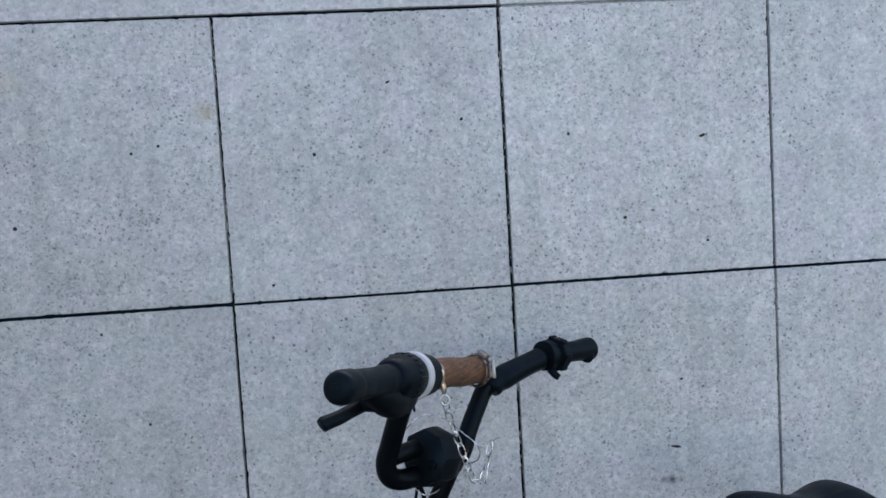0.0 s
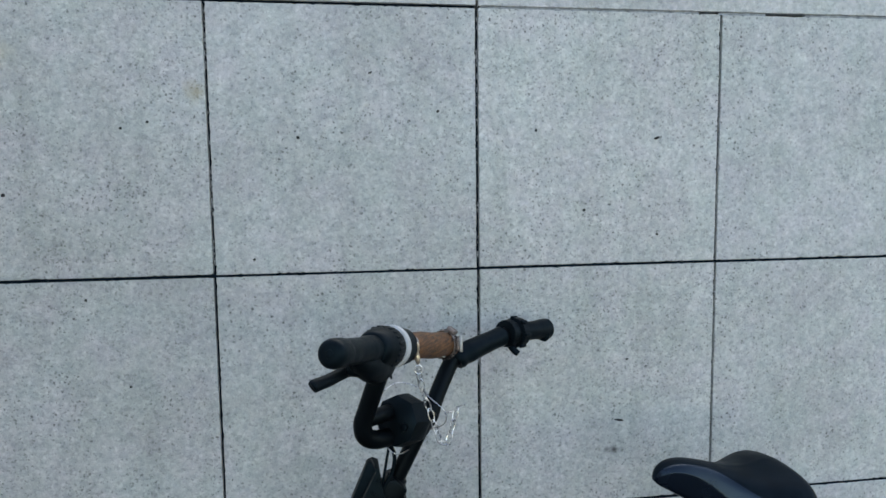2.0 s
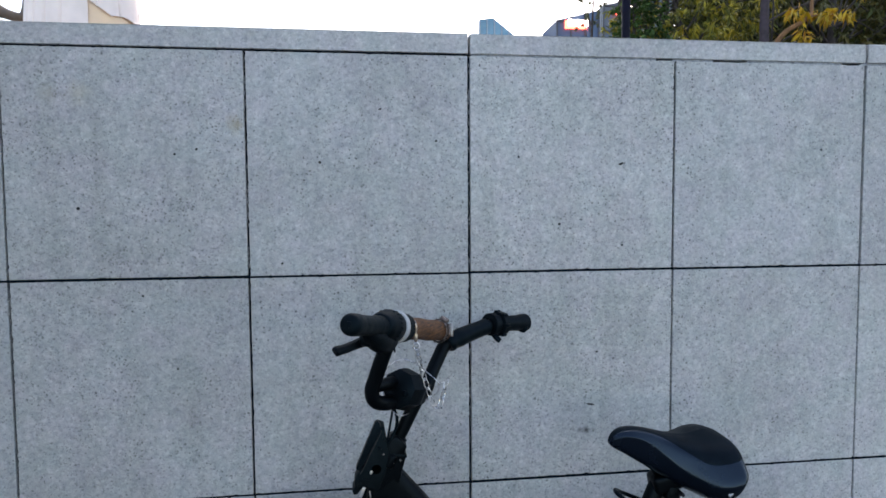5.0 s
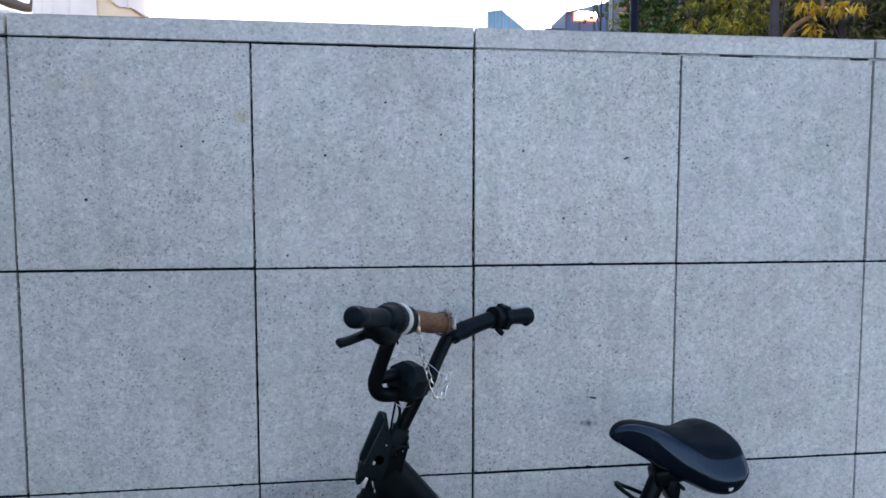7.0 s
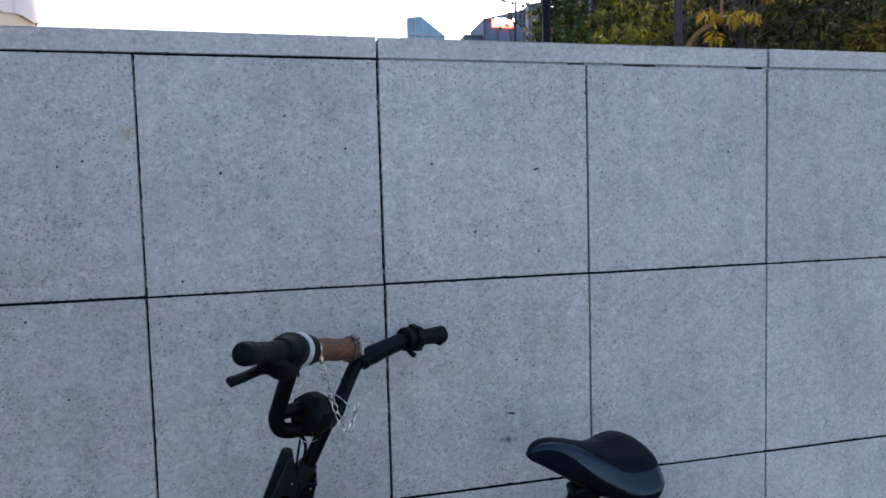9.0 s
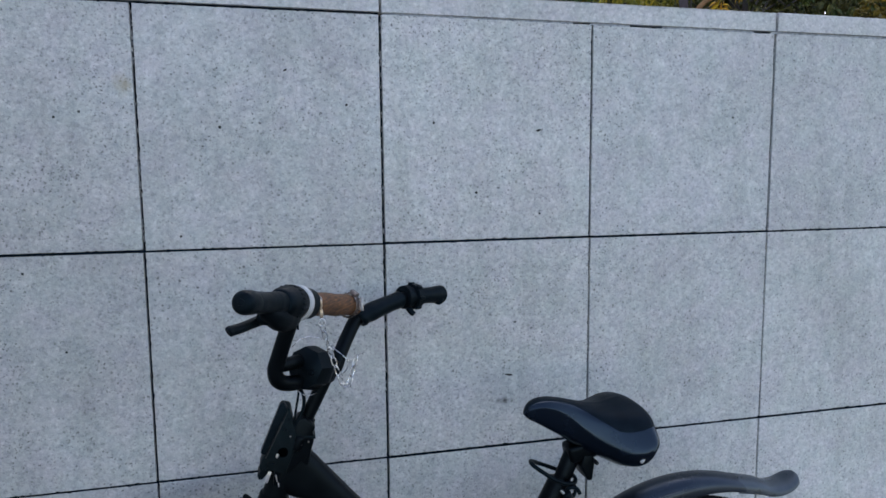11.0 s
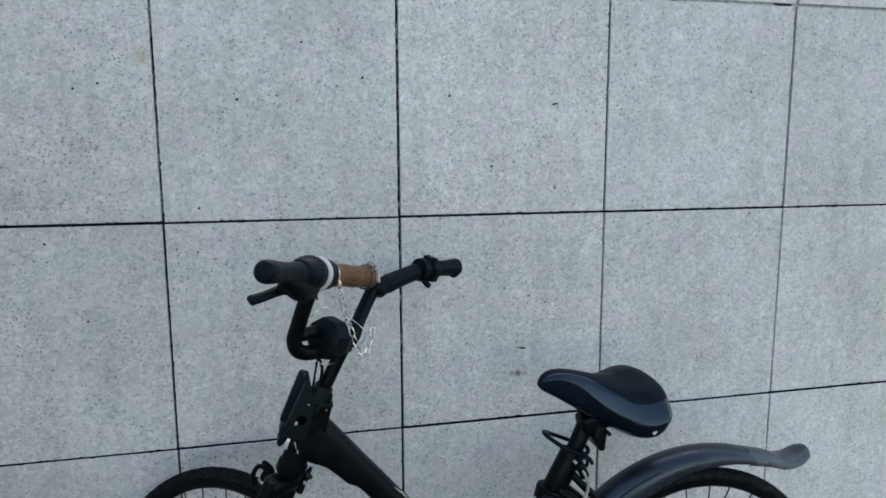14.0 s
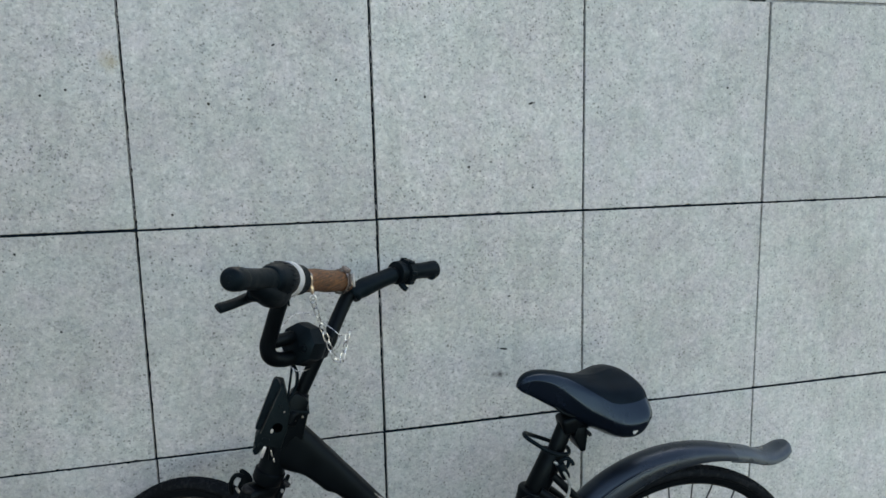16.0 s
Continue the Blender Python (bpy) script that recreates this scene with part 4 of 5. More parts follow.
def build_wire_loop():
    w = thing("wire_loop", (0.034, 0.83, 0.98), "bent thin steel wire loop round the stem clamp", "wire")
    pts = spline([(0.004, 0.866, 1.012), (0.024, 0.866, 1.019), (0.046, 0.850, 1.016), (0.064, 0.834, 1.003), (0.084, 0.828, 0.984), (0.084, 0.840, 0.962), (0.070, 0.890, 0.936), (0.050, 0.880, 0.926), (0.028, 0.842, 0.924), (0.008, 0.815, 0.934), (-0.006, 0.832, 0.950), (-0.016, 0.862, 0.985)], 6, True)
    part("wire", sweep(bmesh.new(), pts, 0.0007, 6, True), M_STEEL, w)
    pts = spline([(0.084, 0.826, 0.984), (0.097, 0.824, 0.986), (0.106, 0.822, 0.994), (0.112, 0.820, 0.996)], 5)
    part("wire_end", sweep(bmesh.new(), pts, 0.0008, 6), M_STEEL, w)


build_wire_loop()


def build_lock():
    lock = thing("cable_lock", (0.46, 0.84, 0.63), "coiled bicycle cable lock looped round the seat post", "lock")
    pts = spline([(0.423, 0.830, 0.757), (0.443, 0.822, 0.742), (0.467, 0.820, 0.726), (0.490, 0.822, 0.716), (0.508, 0.830, 0.713), (0.519, 0.856, 0.711), (0.516, 0.884, 0.706), (0.481, 0.892, 0.720), (0.455, 0.886, 0.733), (0.430, 0.858, 0.752)], 6, True)
    part("coil", sweep(bmesh.new(), pts, 0.0040, 10, True), M_RUBBER, lock, "black coated cable coil")
    pts = [V(0.499 + 0.0125 * math.cos(k * 0.35), 0.815 + 0.0011 * k, 0.696 + 0.0130 * math.sin(k * 0.35)) for k in range(33)]
    part("coil", sweep(bmesh.new(), pts, 0.0038, 10), M_RUBBER, lock)
    pts = spline([(0.478, 0.826, 0.703), (0.493, 0.816, 0.684), (0.503, 0.814, 0.662), (0.501, 0.812, 0.642), (0.488, 0.810, 0.622), (0.467, 0.808, 0.611), (0.441, 0.808, 0.611), (0.412, 0.814, 0.625), (0.398, 0.826, 0.638)], 6)
    part("silver_cable", sweep(bmesh.new(), pts, 0.0029, 10), M_SILVER_CABLE, lock, "clear-coated silver cable loop")
    part("lock_body", rod((0.486, 0.822, 0.700), (0.502, 0.824, 0.668), 0.009, 0.003), M_PLASTIC, lock)


build_lock()

# ---------------------------------------------------------------- beyond the wall
def robed_statue(name, base, height, radius, mat, label, folds=9, phase=0.0, cloak=False):
    """A plain draped standing form, one closed mesh."""
    bm, rings, seg = bmesh.new(), [], 72
    prof = [(0.0, 1.0), (0.02, 1.04), (0.2, 0.95), (0.45, 0.82), (0.62, 0.74), (0.76, 0.78), (0.83, 0.62), (0.86, 0.30), (0.90, 0.27), (0.95, 0.26), (0.99, 0.14), (1.0, 0.02)]
    for i in range(48):
        f = i / 47
        k = max(j for j in range(len(prof) - 1) if prof[j][0] <= f)
        (a, ra), (b, rb) = prof[k], prof[k + 1]
        r = (ra + (rb - ra) * (f - a) / (b - a)) * radius
        ring = []
        for s in range(seg):
            t = s * math.tau / seg
            amp = (0.012 if cloak else 0.07) * (1 - f) if f < 0.84 else 0.0
            wob = 1 + amp * math.sin(folds * t + phase + 1.5 * math.sin(3 * f)) + 0.35 * amp * math.sin(2.7 * folds * t + 2 * f)
            ring.append(bm.verts.new((base[0] + r * wob * math.cos(t), base[1] + 0.72 * r * wob * math.sin(t), base[2] + height * f)))
        rings.append(ring)
    for a, b in zip(rings, rings[1:]):
        for s in range(seg):
            bm.faces.new((a[s], a[(s + 1) % seg], b[(s + 1) % seg], b[s]))
    bm.faces.new(rings[0]), bm.faces.new(rings[-1])
    # an outer cloak whose slanting hem leaves the robe bare at one side
    if cloak:
        lower = len(bm.faces)
        cols, rows = 200, 14
        net = []
        for a in range(cols + 1):
            deg = 150 + 250 * a / cols
            t = radians(deg)
            if deg < 290:
                hem = 0.05
            elif deg < 313:
                hem = 0.352 - 0.038 * (deg - 290) / 23
            else:
                hem = 0.314 + 0.005 * math.sin((deg - 313) / 8)
            line = []
            for b in range(rows + 1):
                f = hem + (0.80 - hem) * b / rows
                k = max(j for j in range(len(prof) - 1) if prof[j][0] <= f)
                (p, ra), (q, rb) = prof[k], prof[k + 1]
                r = (ra + (rb - ra) * (f - p) / (q - p)) * radius * (1.01 + 0.01 * (1 - b / rows)) + 0.012
                wob = 1 + 0.012 * (1 - f) * math.sin(6 * t + 1)
                # narrow pressed folds
                for fold in (215, 229.5, 244.5, 261.5, 296, 322):
                    wob -= 0.05 * math.exp(-((deg - fold - 6 * f) / 0.9) ** 2)
                line.append(bm.verts.new((base[0] + r * wob * math.cos(t), base[1] + 0.72 * r * wob * math.sin(t), base[2] + height * f)))
            net.append(line)
        for a in range(cols):
            for b in range(rows):
                bm.faces.new((net[a][b], net[a + 1][b], net[a + 1][b + 1], net[a][b + 1]))
        bm.faces.ensure_lookup_table()
        for k in range(lower):
            bm.faces[k].material_index = 1
    ob = part(name, bm, mat)
    if cloak:
        ob.data.materials.append(M_STATUE_UNDER)
    return tagged(ob, label, "statue")


def plinth(base, size, label):
    p = thing("plinth", base, label, "plinth")
    x, y, z = base
    part("shaft", block((size[0], size[1], size[2] - 0.2), Matrix.Translation((x, y, z + 0.1 + (size[2] - 0.2) / 2)), 0.01), M_PLINTH, p, smooth=False)
    part("foot", block((size[0] + 0.12, size[1] + 0.12, 0.12), Matrix.Translation((x, y, z + 0.05)), 0.01), M_PLINTH, p, smooth=False)
    part("cap", block((size[0] + 0.08, size[1] + 0.08, 0.1), Matrix.Translation((x, y, z + size[2] - 0.05)), 0.01), M_PLINTH, p, smooth=False)


SX, SY = -1.765, 4.2
plinth((SX, SY, ground_z(SX)), (0.9, 0.8, 1.70), "grey stone plinth under a robed statue")
robed_statue("statue", (SX, SY, ground_z(SX) + 1.70), 2.3, 0.36, M_STATUE, "pale pink stone robed statue on a plinth", cloak=True)
plinth((-2.72, 4.6, ground_z(-2.72)), (0.8, 0.8, 1.80), "grey stone plinth under a white sculpture")


def low_sculpture(x, y, z):
    """A white rounded block with a dark curved form lying over it."""
    bm = bmesh.new()
    sweep(bm, spline([(x - 0.5, y, z + 0.4), (x - 0.2, y, z + 0.54), (x + 0.05, y - 0.02, z + 0.57), (x + 0.22, y, z + 0.585), (x + 0.30, y, z + 0.36)], 6), [0.26, 0.22, 0.14, 0.12, 0.10], 18)
    block((0.8, 0.6, 0.5), Matrix.Translation((x, y, z + 0.25)), 0.03, bm)
    white = len(bm.faces)
    sweep(bm, spline([(x + 0.02, y - 0.10, z + 0.92), (x + 0.16, y - 0.12, z + 0.79), (x + 0.26, y - 0.1, z + 0.735), (x + 0.345, y - 0.06, z + 0.735), (x + 0.37, y - 0.04, z + 0.86)], 6), [0.04, 0.05, 0.035, 0.028, 0.03], 14)
    bm.faces.ensure_lookup_table()
    for k in range(white, len(bm.faces)):
        bm.faces[k].material_index = 1
    ob = part("sculpture", bm, M_WHITE_STONE)
    ob.data.materials.append(M_DARK_BRONZE)
    tagged(ob, "white stone sculpture with a dark bronze curve on a plinth", "sculpture")


low_sculpture(-2.62, 4.6, ground_z(-2.72) + 1.80)


def leaf_cloud(rng, blobs, count, size, slim, droop):
    """Vertices and faces of many narrow folded leaves in hanging tufts round the given clumps."""
    verts, faces = [], []
    made = 0
    while made < count:
        (cx, cy, cz), (rx, ry, rz) = blobs[rng.randrange(len(blobs))]
        p = V(rng.gauss(0, 0.5), rng.gauss(0, 0.5), rng.gauss(0, 0.5))
        if p.length > 1:
            p.normalize()
        heart = V(cx + p.x * rx, cy + p.y * ry, cz + p.z * rz)
        axis = V(rng.gauss(0, 0.7), rng.gauss(0, 0.7), rng.gauss(0, 0.5) - droop).normalized()
        for _ in range(rng.randrange(8, 15)):
            made += 1
            c = heart + V(rng.gauss(0, 1), rng.gauss(0, 1), rng.gauss(0, 1)) * size * 0.18
            d = (axis + V(rng.gauss(0, 0.55), rng.gauss(0, 0.55), rng.gauss(0, 0.4))).normalized()
            s = d.cross(V(rng.gauss(0, 1), rng.gauss(0, 1), rng.gauss(0, 1))).normalized()
            o = d.cross(s)
            L = size * rng.uniform(0.6, 1.25)
            w = L * slim
            i = len(verts)
            bend = V(0, 0, -0.15 * L)
            verts += [c, c + d * L * 0.45 + s * w + o * w * 0.3, c + d * L + bend, c + d * L * 0.45 - s * w + o * w * 0.3]
            faces += [(i, i + 1, i + 2), (i, i + 2, i + 3)]
    return verts, faces


def tree(place, height, blobs, count, size, slim, mat, label, seed, droop=0.4, lean=(0, 0), trunk_r=0.06, limbs=(), bark=None):
    rng = random.Random(seed)
    x, y = place
    z = ground_z(x)
    t = thing("tree", (x, y, z), label, "tree", "trees beyond the wall")
    top = V(x + lean[0], y + lean[1], z + height)
    spine = spline([(x, y, z - 0.05), (x + lean[0] * 0.2 + 0.03, y, z + height * 0.35), (x + lean[0] * 0.6 - 0.03, y + lean[1] * 0.5, z + height * 0.7), top], 6)
    part("trunk", sweep(bmesh.new(), spine, [trunk_r * 1.3, trunk_r, trunk_r * 0.75, trunk_r * 0.3], 12), bark or M_BARK, t)
    for (cx, cy, cz), r in blobs:
        k = spine[rng.randrange(len(spine) // 2, len(spine) - 2)]
        e = V(cx, cy, cz)
        m = k.lerp(e, 0.5) + V(rng.uniform(-0.1, 0.1), rng.uniform(-0.1, 0.1), rng.uniform(0, 0.2))
        part("limb", sweep(bmesh.new(), spline([k, m, e], 5), [trunk_r * 0.22, trunk_r * 0.15, trunk_r * 0.08], 8), M_BARK, t)
    for path, r in limbs:
        part("limb", sweep(bmesh.new(), spline(path, 5), [r, r * 0.9, r * 0.7, r * 0.4], 10), M_BARK_ORANGE, t, "bare orange-brown limb")
    v, f = leaf_cloud(rng, blobs, count, size, slim, droop)
    me = bpy.data.meshes.new("crown")
    me.from_pydata(v, [], f)
    me.materials.append(mat)
    ob = new("crown", me)
    ob.parent = t
    ob.matrix_parent_inverse = WORLD_OF[t.name].inverted()
    return t


def blobs_in(rng, x0, x1, y0, y1, z0, z1, n, r0, r1):
    return [((rng.uniform(x0, x1), rng.uniform(y0, y1), rng.uniform(z0, z1)), (rng.uniform(r0, r1), rng.uniform(r0, r1), rng.uniform(r0, r1) * 0.8)) for _ in range(n)]


B = random.Random(5)
tree((2.65, 5.2), 3.6, blobs_in(B, 2.38, 3.5, 4.9, 5.5, 2.4, 3.9, 26, 0.20, 0.36), 9000, 0.065, 0.15, M_LEAF_YELLOW, "small tree with narrow olive and yellow leaves", 11, 0.9)
tree((3.15, 4.55), 3.9, [((3.72, 4.5, 2.80), (0.10, 0.08, 0.03)), ((3.45, 4.45, 2.79), (0.20, 0.08, 0.03)), ((3.28, 4.42, 2.79), (0.09, 0.06, 0.03)), ((3.36, 4.4, 2.63), (0.11, 0.08, 0.05)), ((3.98, 4.5, 3.02), (0.20, 0.1, 0.06)), ((4.3, 4.5, 3.06), (0.2, 0.1, 0.07)), ((3.2, 4.6, 3.6), (0.5, 0.3, 0.2))],
     330, 0.085, 0.13, M_LEAF_GOLD, "slim tree with drooping golden leaf tufts", 12, 1.3, (0.02, 0), 0.046,
     [([(3.16, 4.52, 2.50), (3.25, 4.46, 2.640), (3.42, 4.45, 2.745), (3.465, 4.46, 2.85), (3.46, 4.48, 3.25)], 0.021), ([(3.44, 4.45, 2.76), (3.58, 4.47, 2.79), (3.72, 4.5, 2.80)], 0.008)], M_BARK_GREY)
tree((2.16, 4.75), 2.9, [((2.02, 4.75, 2.56), (0.13, 0.14, 0.12)), ((2.16, 4.75, 2.62), (0.15, 0.14, 0.15)), ((2.10, 4.75, 2.80), (0.13, 0.14, 0.14)), ((2.26, 4.75, 2.84), (0.13, 0.14, 0.15)), ((2.32, 4.75, 2.60), (0.13, 0.14, 0.15)), ((2.22, 4.75, 3.05), (0.13, 0.14, 0.15))],
     2300, 0.042, 0.34, M_LEAF_DEEP, "small deep green tree with rounded leaves", 18, 0.2, (0, 0), 0.028)
tree((2.50, 6.6), 3.7, blobs_in(B, 2.40, 2.66, 6.4, 6.8, 2.95, 3.7, 9, 0.12, 0.2), 460, 0.040, 0.36, M_LEAF_PALE, "sparse young tree with small pale green leaves", 19, 0.2, (0, 0), 0.022)
tree((4.7, 5.8), 3.8, blobs_in(B, 3.6, 6.8, 5.5, 6.3, 2.4, 4.2, 32, 0.3, 0.5), 17000, 0.075, 0.2, M_LEAF_DARK, "dense dark green tree", 13)
tree((6.0, 5.2), 3.6, blobs_in(B, 5.1, 7.6, 4.6, 5.8, 2.4, 3.9, 16, 0.25, 0.45), 4600, 0.08, 0.16, M_LEAF, "small tree with green and yellow leaves", 14, 0.8)
tree((3.4, 8.0), 4.8, blobs_in(B, 4.0, 6.2, 7.6, 8.8, 2.6, 5.0, 36, 0.5, 0.85), 30000, 0.13, 0.3, M_LEAF_DARK, "dark green tree behind the others", 15)
tree((7.4, 8.6), 5.2, blobs_in(B, 5.8, 11.5, 7.8, 9.2, 2.5, 5.2, 52, 0.55, 0.95), 44000, 0.13, 0.3, M_LEAF_DARK, "dark green tree behind the others", 16)

tree((5.75, 4.75), 2.9, [((5.22, 4.75, 2.58), (0.2, 0.2, 0.16)), ((5.36, 4.8, 2.76), (0.22, 0.2, 0.17)), ((5.56, 4.7, 2.95), (0.24, 0.2, 0.18)), ((5.80, 4.8, 2.8), (0.3, 0.2, 0.3)), ((6.1, 4.75, 3.0), (0.3, 0.25, 0.25)), ((5.5, 4.7, 2.5), (0.3, 0.2, 0.2))],
     6000, 0.050, 0.28, M_LEAF_AMBER, "small rounded tree with amber and olive leaves", 17, 0.3, (0, 0), 0.05)


def build_pole(x, y):
    z = ground_z(x)
    p = thing("street_lamp", (x, y, z), "slim navy painted lamp post beyond the wall", "street lamp")
    part("post", sweep(bmesh.new(), [(x, y, z), (x, y, z + 0.02), (x, y, z + 0.5), (x, y, z + 0.52), (x, y, z + 5.0)], [0.07, 0.07, 0.06, 0.032, 0.028], 18), M_POLE, p)
    part("lantern", sweep(bmesh.new(), [(x, y, z + 4.98), (x, y, z + 5.05), (x, y, z + 5.35), (x, y, z + 5.42)], [0.05, 0.14, 0.17, 0.05], 18), M_POLE, p)


build_pole(1.85, 4.2)


def far_building(name, x0, x1, y0, y1, z_left, z_right, mat, line_mat, label, cols, rows, peak=None):
    """A block with a sloping roof, its front divided by real bars."""
    b = thing(name, ((x0 + x1) / 2, (y0 + y1) / 2, ground_z(x0)), label, "building")
    z0 = ground_z(x0) - 0.3
    bm = bmesh.new()
    px = x0 + (x1 - x0) * (peak[0] if peak else 0.5)
    pz = peak[1] if peak else (z_left + z_right) / 2
    outline = [(x0, z0), (x1, z0), (x1, z_right), (px, pz), (x0, z_left)]
    f = [bm.verts.new((x, y0, z)) for x, z in outline]
    k = [bm.verts.new((x, y1, z)) for x, z in outline]
    bm.faces.new(f), bm.faces.new(k)
    for i in range(5):
        bm.faces.new((f[i], f[(i + 1) % 5], k[(i + 1) % 5], k[i]))
    part("wall", bm, mat, b, smooth=False)

    def roof_at(x):
        return z_left + (pz - z_left) * (x - x0) / (px - x0) if x < px else pz + (z_right - pz) * (x - px) / (x1 - px)

    for i in range(cols + 1):
        x = x0 + (x1 - x0) * i / cols
        h = roof_at(x)
        part("bar", block((0.12, 0.12, h - z0), Matrix.Translation((x, y0 - 0.03, (h + z0) / 2)), 0), line_mat, b, smooth=False)
    low = min(z_left, z_right)
    for j in range(1, rows + 1):
        z = z0 + (low - z0) * j / rows
        part("band", block((x1 - x0, 0.12, 0.14), Matrix.Translation(((x0 + x1) / 2, y0 - 0.04, z - 0.07)), 0), line_mat, b, smooth=False)
    return b


far_building("glass_building", 11.35, 14.75, 60, 64, 18.55, 17.1, M_BLUE_GLASS, M_MULLION, "blue glass building with a sloping roof", 5, 9, (0.36, 18.75))
dark = far_building("clad_building", 15.55, 18.9, 50, 54, 15.85, 16.68, M_SLATE, M_SLATE_LINE, "slate-blue clad building with a lit sign", 3, 8)
far_building("annex", 14.1, 15.5, 50.5, 54, 14.7, 14.7, M_SLATE, M_SLATE_LINE, "low slate-blue annex of a clad building", 2, 7)
# glowing red board stands in for the halo round the lit letters
part("halo_board", block((1.75, 0.10, 0.62), Matrix.Translation((17.02, 49.90, 15.50)), 0.02), M_RED_SIGN, dark, "red glowing board added for the halo round the sign letters", smooth=False)
for i, (w, h) in enumerate(((0.26, 0.52), (0.22, 0.46), (0.26, 0.52), (0.18, 0.40), (0.24, 0.50))):
    part("sign_bar", block((w, 0.15, h), Matrix.Translation((16.52 + i * 0.33, 49.80, 15.62)), 0.03), M_WHITE_SIGN, dark, "lit white sign letter as a plain bar", smooth=False)
tower = far_building("tower", 21.6, 28.0, 56, 62, 19.0, 20.4, M_TOWER, M_SLATE_LINE, "grey-blue tower with a lit sign behind trees", 5, 9)
part("sign_bar", block((1.0, 0.15, 0.42), Matrix.Translation((24.1, 55.80, 19.05)), 0.03), M_WHITE_SIGN, tower, "white lit sign", smooth=False)
part("lamp", block((0.3, 0.2, 0.3), Matrix.Translation((22.8, 55.80, 18.32)), 0.05), M_RED_SIGN, tower, "small red lamp", smooth=False)

# ---------------------------------------------------------------- marks on the wall
def dab(name, x, z, w, h, turn, mat, label, thick=0.0030):
    bm, rng = bmesh.new(), random.Random(int(x * 1000) + int(z * 977))
    rim = []
    c = bm.verts.new((x, WALL_Y - thick, z))
    for k in range(12):
        a = k * math.tau / 12
        u, v = w * math.cos(a) * rng.uniform(0.75, 1.15), h * math.sin(a) * rng.uniform(0.75, 1.15)
        rim.append(bm.verts.new((x + u * math.cos(turn) - v * math.sin(turn), WALL_Y - 0.0012, z + u * math.sin(turn) + v * math.cos(turn))))
    for k in range(12):
        bm.faces.new((c, rim[k], rim[(k + 1) % 12]))
    part(name, bm, mat, wall, label)


for x, z, w, h, turn in ((0.570, 1.3985, 0.0070, 0.0027, 0.35), (0.419, 1.256, 0.0034, 0.0034, 0), (0.574, 1.205, 0.0031, 0.0030, 0), (0.320, 1.413, 0.0029, 0.0029, 0), (-0.649, 1.300, 0.0040, 0.0032, 0.2),
                         (0.127, 1.4495, 0.0032, 0.0028, 0.9), (0.000, 1.520, 0.0045, 0.0020, 0.5), (0.498, 0.820, 0.0110, 0.0026, -0.15), (-0.136, 1.400, 0.0030, 0.0034, 0), (-0.447, 1.417, 0.0026, 0.0028, 0), (1.088, 1.4335, 0.0030, 0.0028, 0),
                         (-0.401, 1.428, 0.0026, 0.0030, 0.4), (-0.523, 1.108, 0.0030, 0.0026, 0), (-0.454, 0.943, 0.0028, 0.0026, 0), (0.513, 0.948, 0.0030, 0.0024, 0), (-0.223, 1.174, 0.0026, 0.0028, 0)):
    dab("dirt_spot", x, z, w, h, turn, M_SPECK, "small black dirt spot")
dab("dropping", -0.008, 1.461, 0.006, 0.0045, 0.3, M_PALE, "pale dried splash on the granite")


# ---------------------------------------------------------------- granite slabs and coping
def slab_mesh(name, w, d, h, bevel, seed, steps=90, rough=1.0):
    """A stone with a worn, chipped front edge."""
    rng = random.Random(seed)
    corners = [(-w / 2, -h / 2), (w / 2, -h / 2), (w / 2, h / 2), (-w / 2, h / 2)]
    inward = [(0, 1), (-1, 0), (0, -1), (1, 0)]
    bm, back, edge, face = bmesh.new(), [], [], []
    for q in range(4):
        (x0, z0), (x1, z1) = corners[q], corners[(q + 1) % 4]
        n = steps if abs(x1 - x0) + abs(z1 - z0) < 0.7 else steps * 2
        ix, iz = inward[q]
        px, pz = inward[q - 1]
        for k in range(n):
            f = k / n
            x, z = x0 + (x1 - x0) * f, z0 + (z1 - z0) * f
            chip = bevel * rng.uniform(0.6, 1.25) + (rough * bevel * rng.uniform(0.5, 1.6) if rng.random() < 0.10 else 0)
            lip = 0.0003 * rough * rng.random() + (chip * 0.3 if chip > bevel * 1.4 else 0)
            ox, oz = (ix + px, iz + pz) if k == 0 else (ix, iz)
            back.append(bm.verts.new((x, d / 2, z)))
            edge.append(bm.verts.new((x + ox * lip, -d / 2 + chip, z + oz * lip)))
            face.append(bm.verts.new((x + ox * (lip + chip * 0.8), -d / 2, z + oz * (lip + chip * 0.8))))
    m = len(back)
    for k in range(m):
        j = (k + 1) % m
        bm.faces.new((back[k], back[j], edge[j], edge[k]))
        bm.faces.new((edge[k], edge[j], face[j], face[k]))
    bm.faces.new(face), bm.faces.new(back)
    me = bpy.data.meshes.new(name)
    bmesh.ops.recalc_face_normals(bm, faces=bm.faces)
    bm.to_mesh(me)
    bm.free()
    return me


R = random.Random(9)
SLABS = []
for i in range(5):
    me = slab_mesh("slab", PITCH - GAP - R.uniform(-0.0012, 0.0012), 0.024, PITCH - GAP - R.uniform(-0.0012, 0.0012), 0.0013, i)
    me.materials.append(M_GRANITE)
    SLABS.append(me)


def piece(name, me, m):
    ob = new(name, me)
    ob.matrix_basis = m
    ob.parent = wall
    return ob


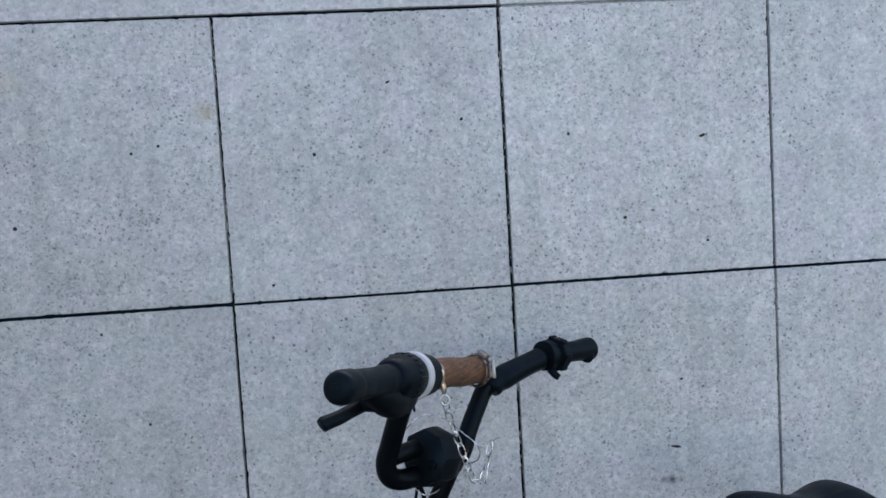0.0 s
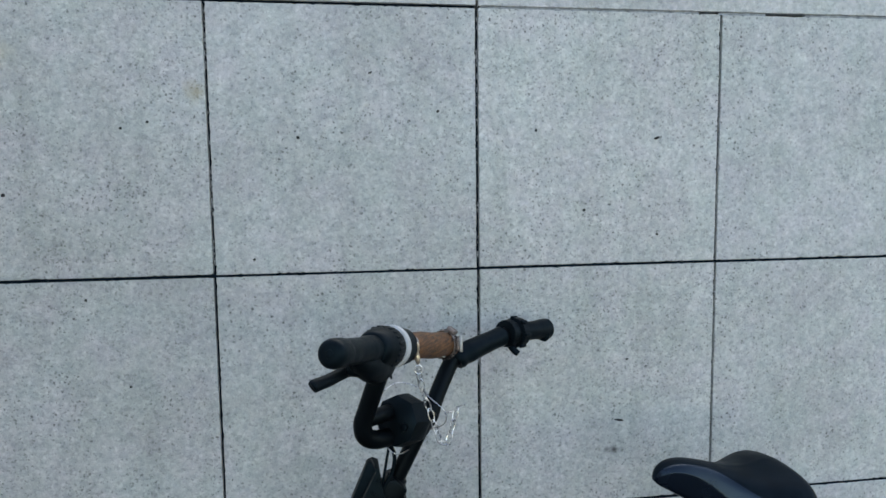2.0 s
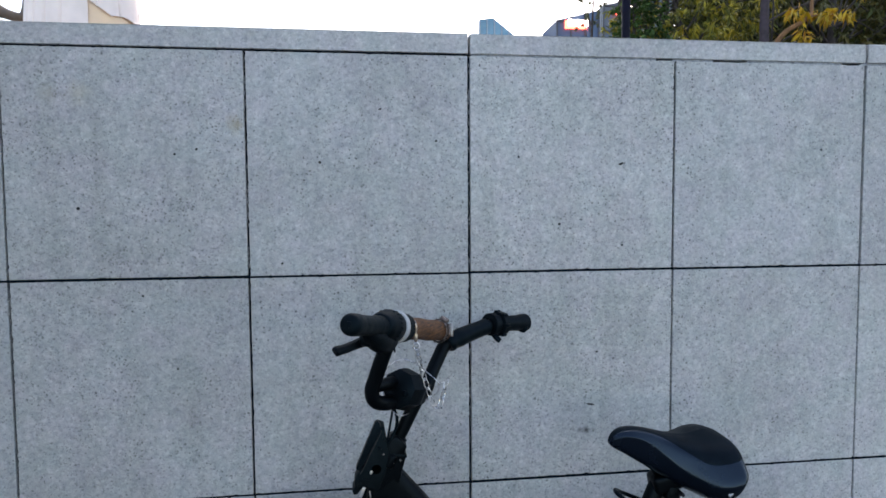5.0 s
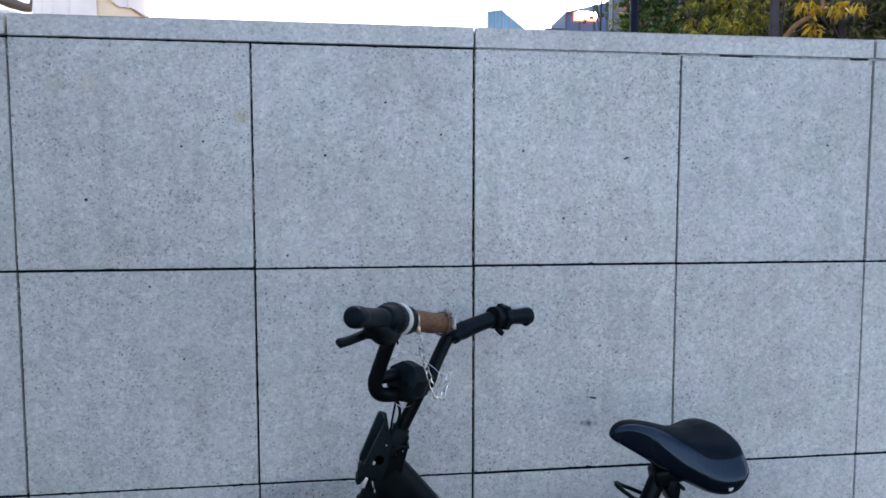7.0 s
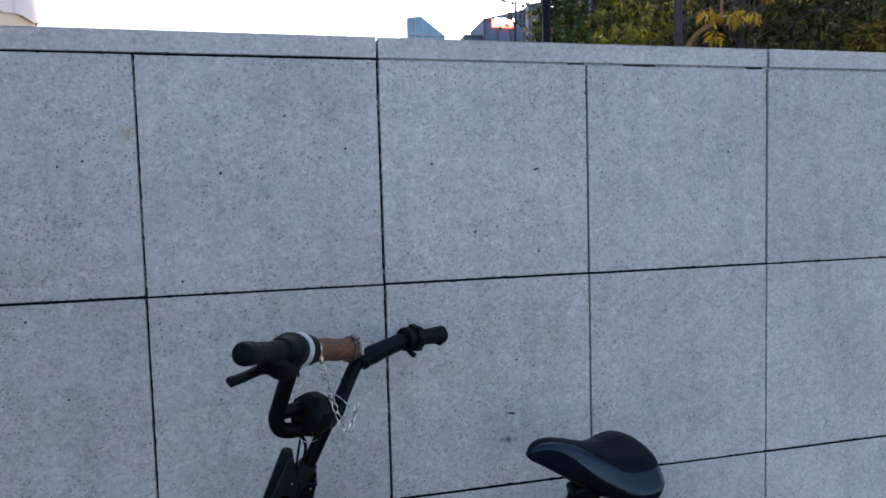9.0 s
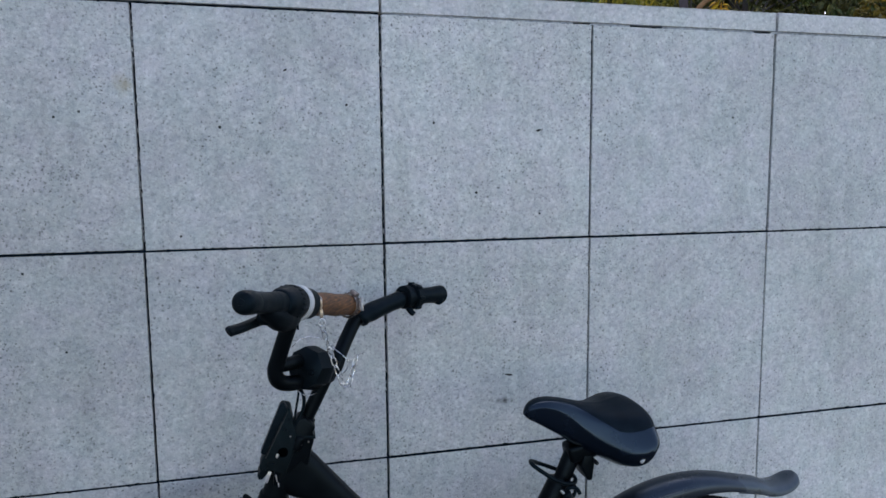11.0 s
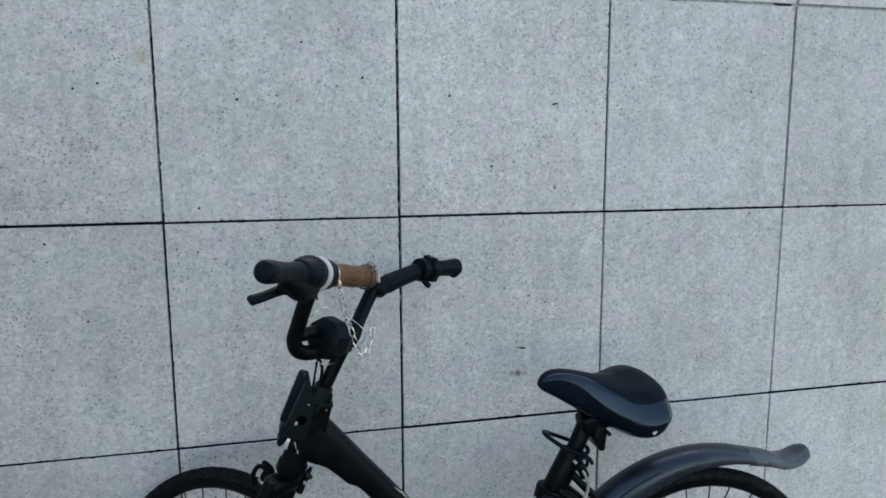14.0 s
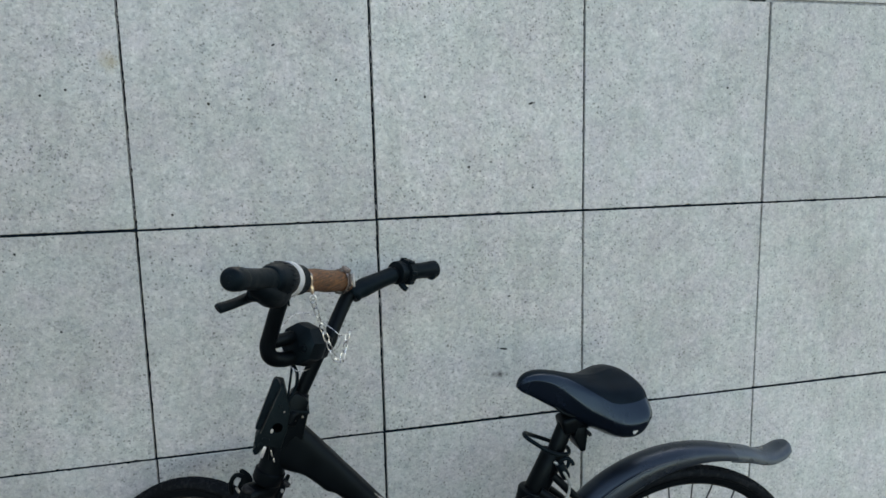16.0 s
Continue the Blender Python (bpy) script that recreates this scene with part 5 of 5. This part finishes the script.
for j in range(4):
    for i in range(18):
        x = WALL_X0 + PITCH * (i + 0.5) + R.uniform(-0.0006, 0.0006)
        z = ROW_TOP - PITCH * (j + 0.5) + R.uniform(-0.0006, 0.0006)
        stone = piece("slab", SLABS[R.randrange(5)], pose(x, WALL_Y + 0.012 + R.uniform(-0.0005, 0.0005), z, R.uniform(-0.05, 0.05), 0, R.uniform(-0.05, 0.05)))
        # chosen left slabs coloured darker, standing for weaker light on that side
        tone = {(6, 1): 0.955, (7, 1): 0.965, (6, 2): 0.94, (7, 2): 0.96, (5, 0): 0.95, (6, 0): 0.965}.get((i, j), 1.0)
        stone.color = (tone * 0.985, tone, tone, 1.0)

COPE = []
for i in range(3):
    me = slab_mesh("coping_stone", 2 * PITCH - 0.0045 - 0.0005 * i, 0.30, 0.0455, 0.0014, 20 + i, 90, 0.5)
    me.materials.append(M_COPING)
    COPE.append(me)
for i in range(9):
    piece("coping_stone", COPE[i % 3], pose(WALL_X0 + PITCH * (2 * i + 1), WALL_Y + 0.1475 + R.uniform(-0.0008, 0.0008), ROW_TOP + 0.0248 + R.uniform(-0.0004, 0.0004), 0, R.uniform(-0.04, 0.04), 0))
# old pale mortar left in some joints, flush but for a hair
for i, j in ((9, 0), (8, 0)):
    x = WALL_X0 + PITCH * i
    z = ROW_TOP - PITCH * (j + 0.5)
    part("mortar", block((GAP - 0.0012, 0.006, PITCH - 0.012), Matrix.Translation((x, WALL_Y + 0.0105, z)), 0), M_SEAL, wall, smooth=False)
part("mortar", block((WALL_X0 * -1 + 0.2 - 0.02, 0.006, 0.008), Matrix.Translation(((WALL_X0 + 0.22) / 2, WALL_Y + 0.0075, ROW_TOP - 0.0005)), 0), M_GROUT, wall, smooth=False)
for x0, x1 in ((0.21, 0.655), (0.697, 0.80), (0.886, 1.14), (1.19, 3.6)):
    part("mortar", block((x1 - x0, 0.006, 0.006), Matrix.Translation(((x0 + x1) / 2, WALL_Y + 0.0044, ROW_TOP - 0.0005)), 0), M_PALE_SEAL, wall, smooth=False)


# dark mortar in the level joints below
for j in (1, 2, 3):
    part("mortar", block((WALL_X1 - WALL_X0, 0.008, 0.007), Matrix.Translation(((WALL_X0 + WALL_X1) / 2, WALL_Y + 0.0060, ROW_TOP - PITCH * j)), 0), M_GROUT, wall, smooth=False)


# crumbs of pale mortar caught in the upright joints
def crumbs(x, z0, z1, count, seed):
    rng, bm = random.Random(seed), bmesh.new()
    for _ in range(count):
        w, h = rng.uniform(0.0010, 0.0026), rng.uniform(0.0015, 0.008)
        block((w, 0.004, h), pose(x + rng.uniform(-0.0014, 0.0014), WALL_Y + 0.0036 + rng.uniform(0, 0.002), rng.uniform(z0, z1), 0, rng.uniform(-25, 25), 0), 0.0003, bm, 1)
    part("mortar_crumbs", bm, M_CRUMB, wall, smooth=False)


for x, z0, z1, count, seed in ((-0.296, 1.16, 1.63, 55, 1), (0.204, 1.16, 1.63, 40, 2), (0.204, 0.66, 1.13, 20, 3), (0.704, 0.66, 1.13, 50, 4), (-0.796, 0.66, 1.63, 60, 5), (1.204, 0.66, 1.13, 30, 6)):
    crumbs(x, z0, z1, count, seed)
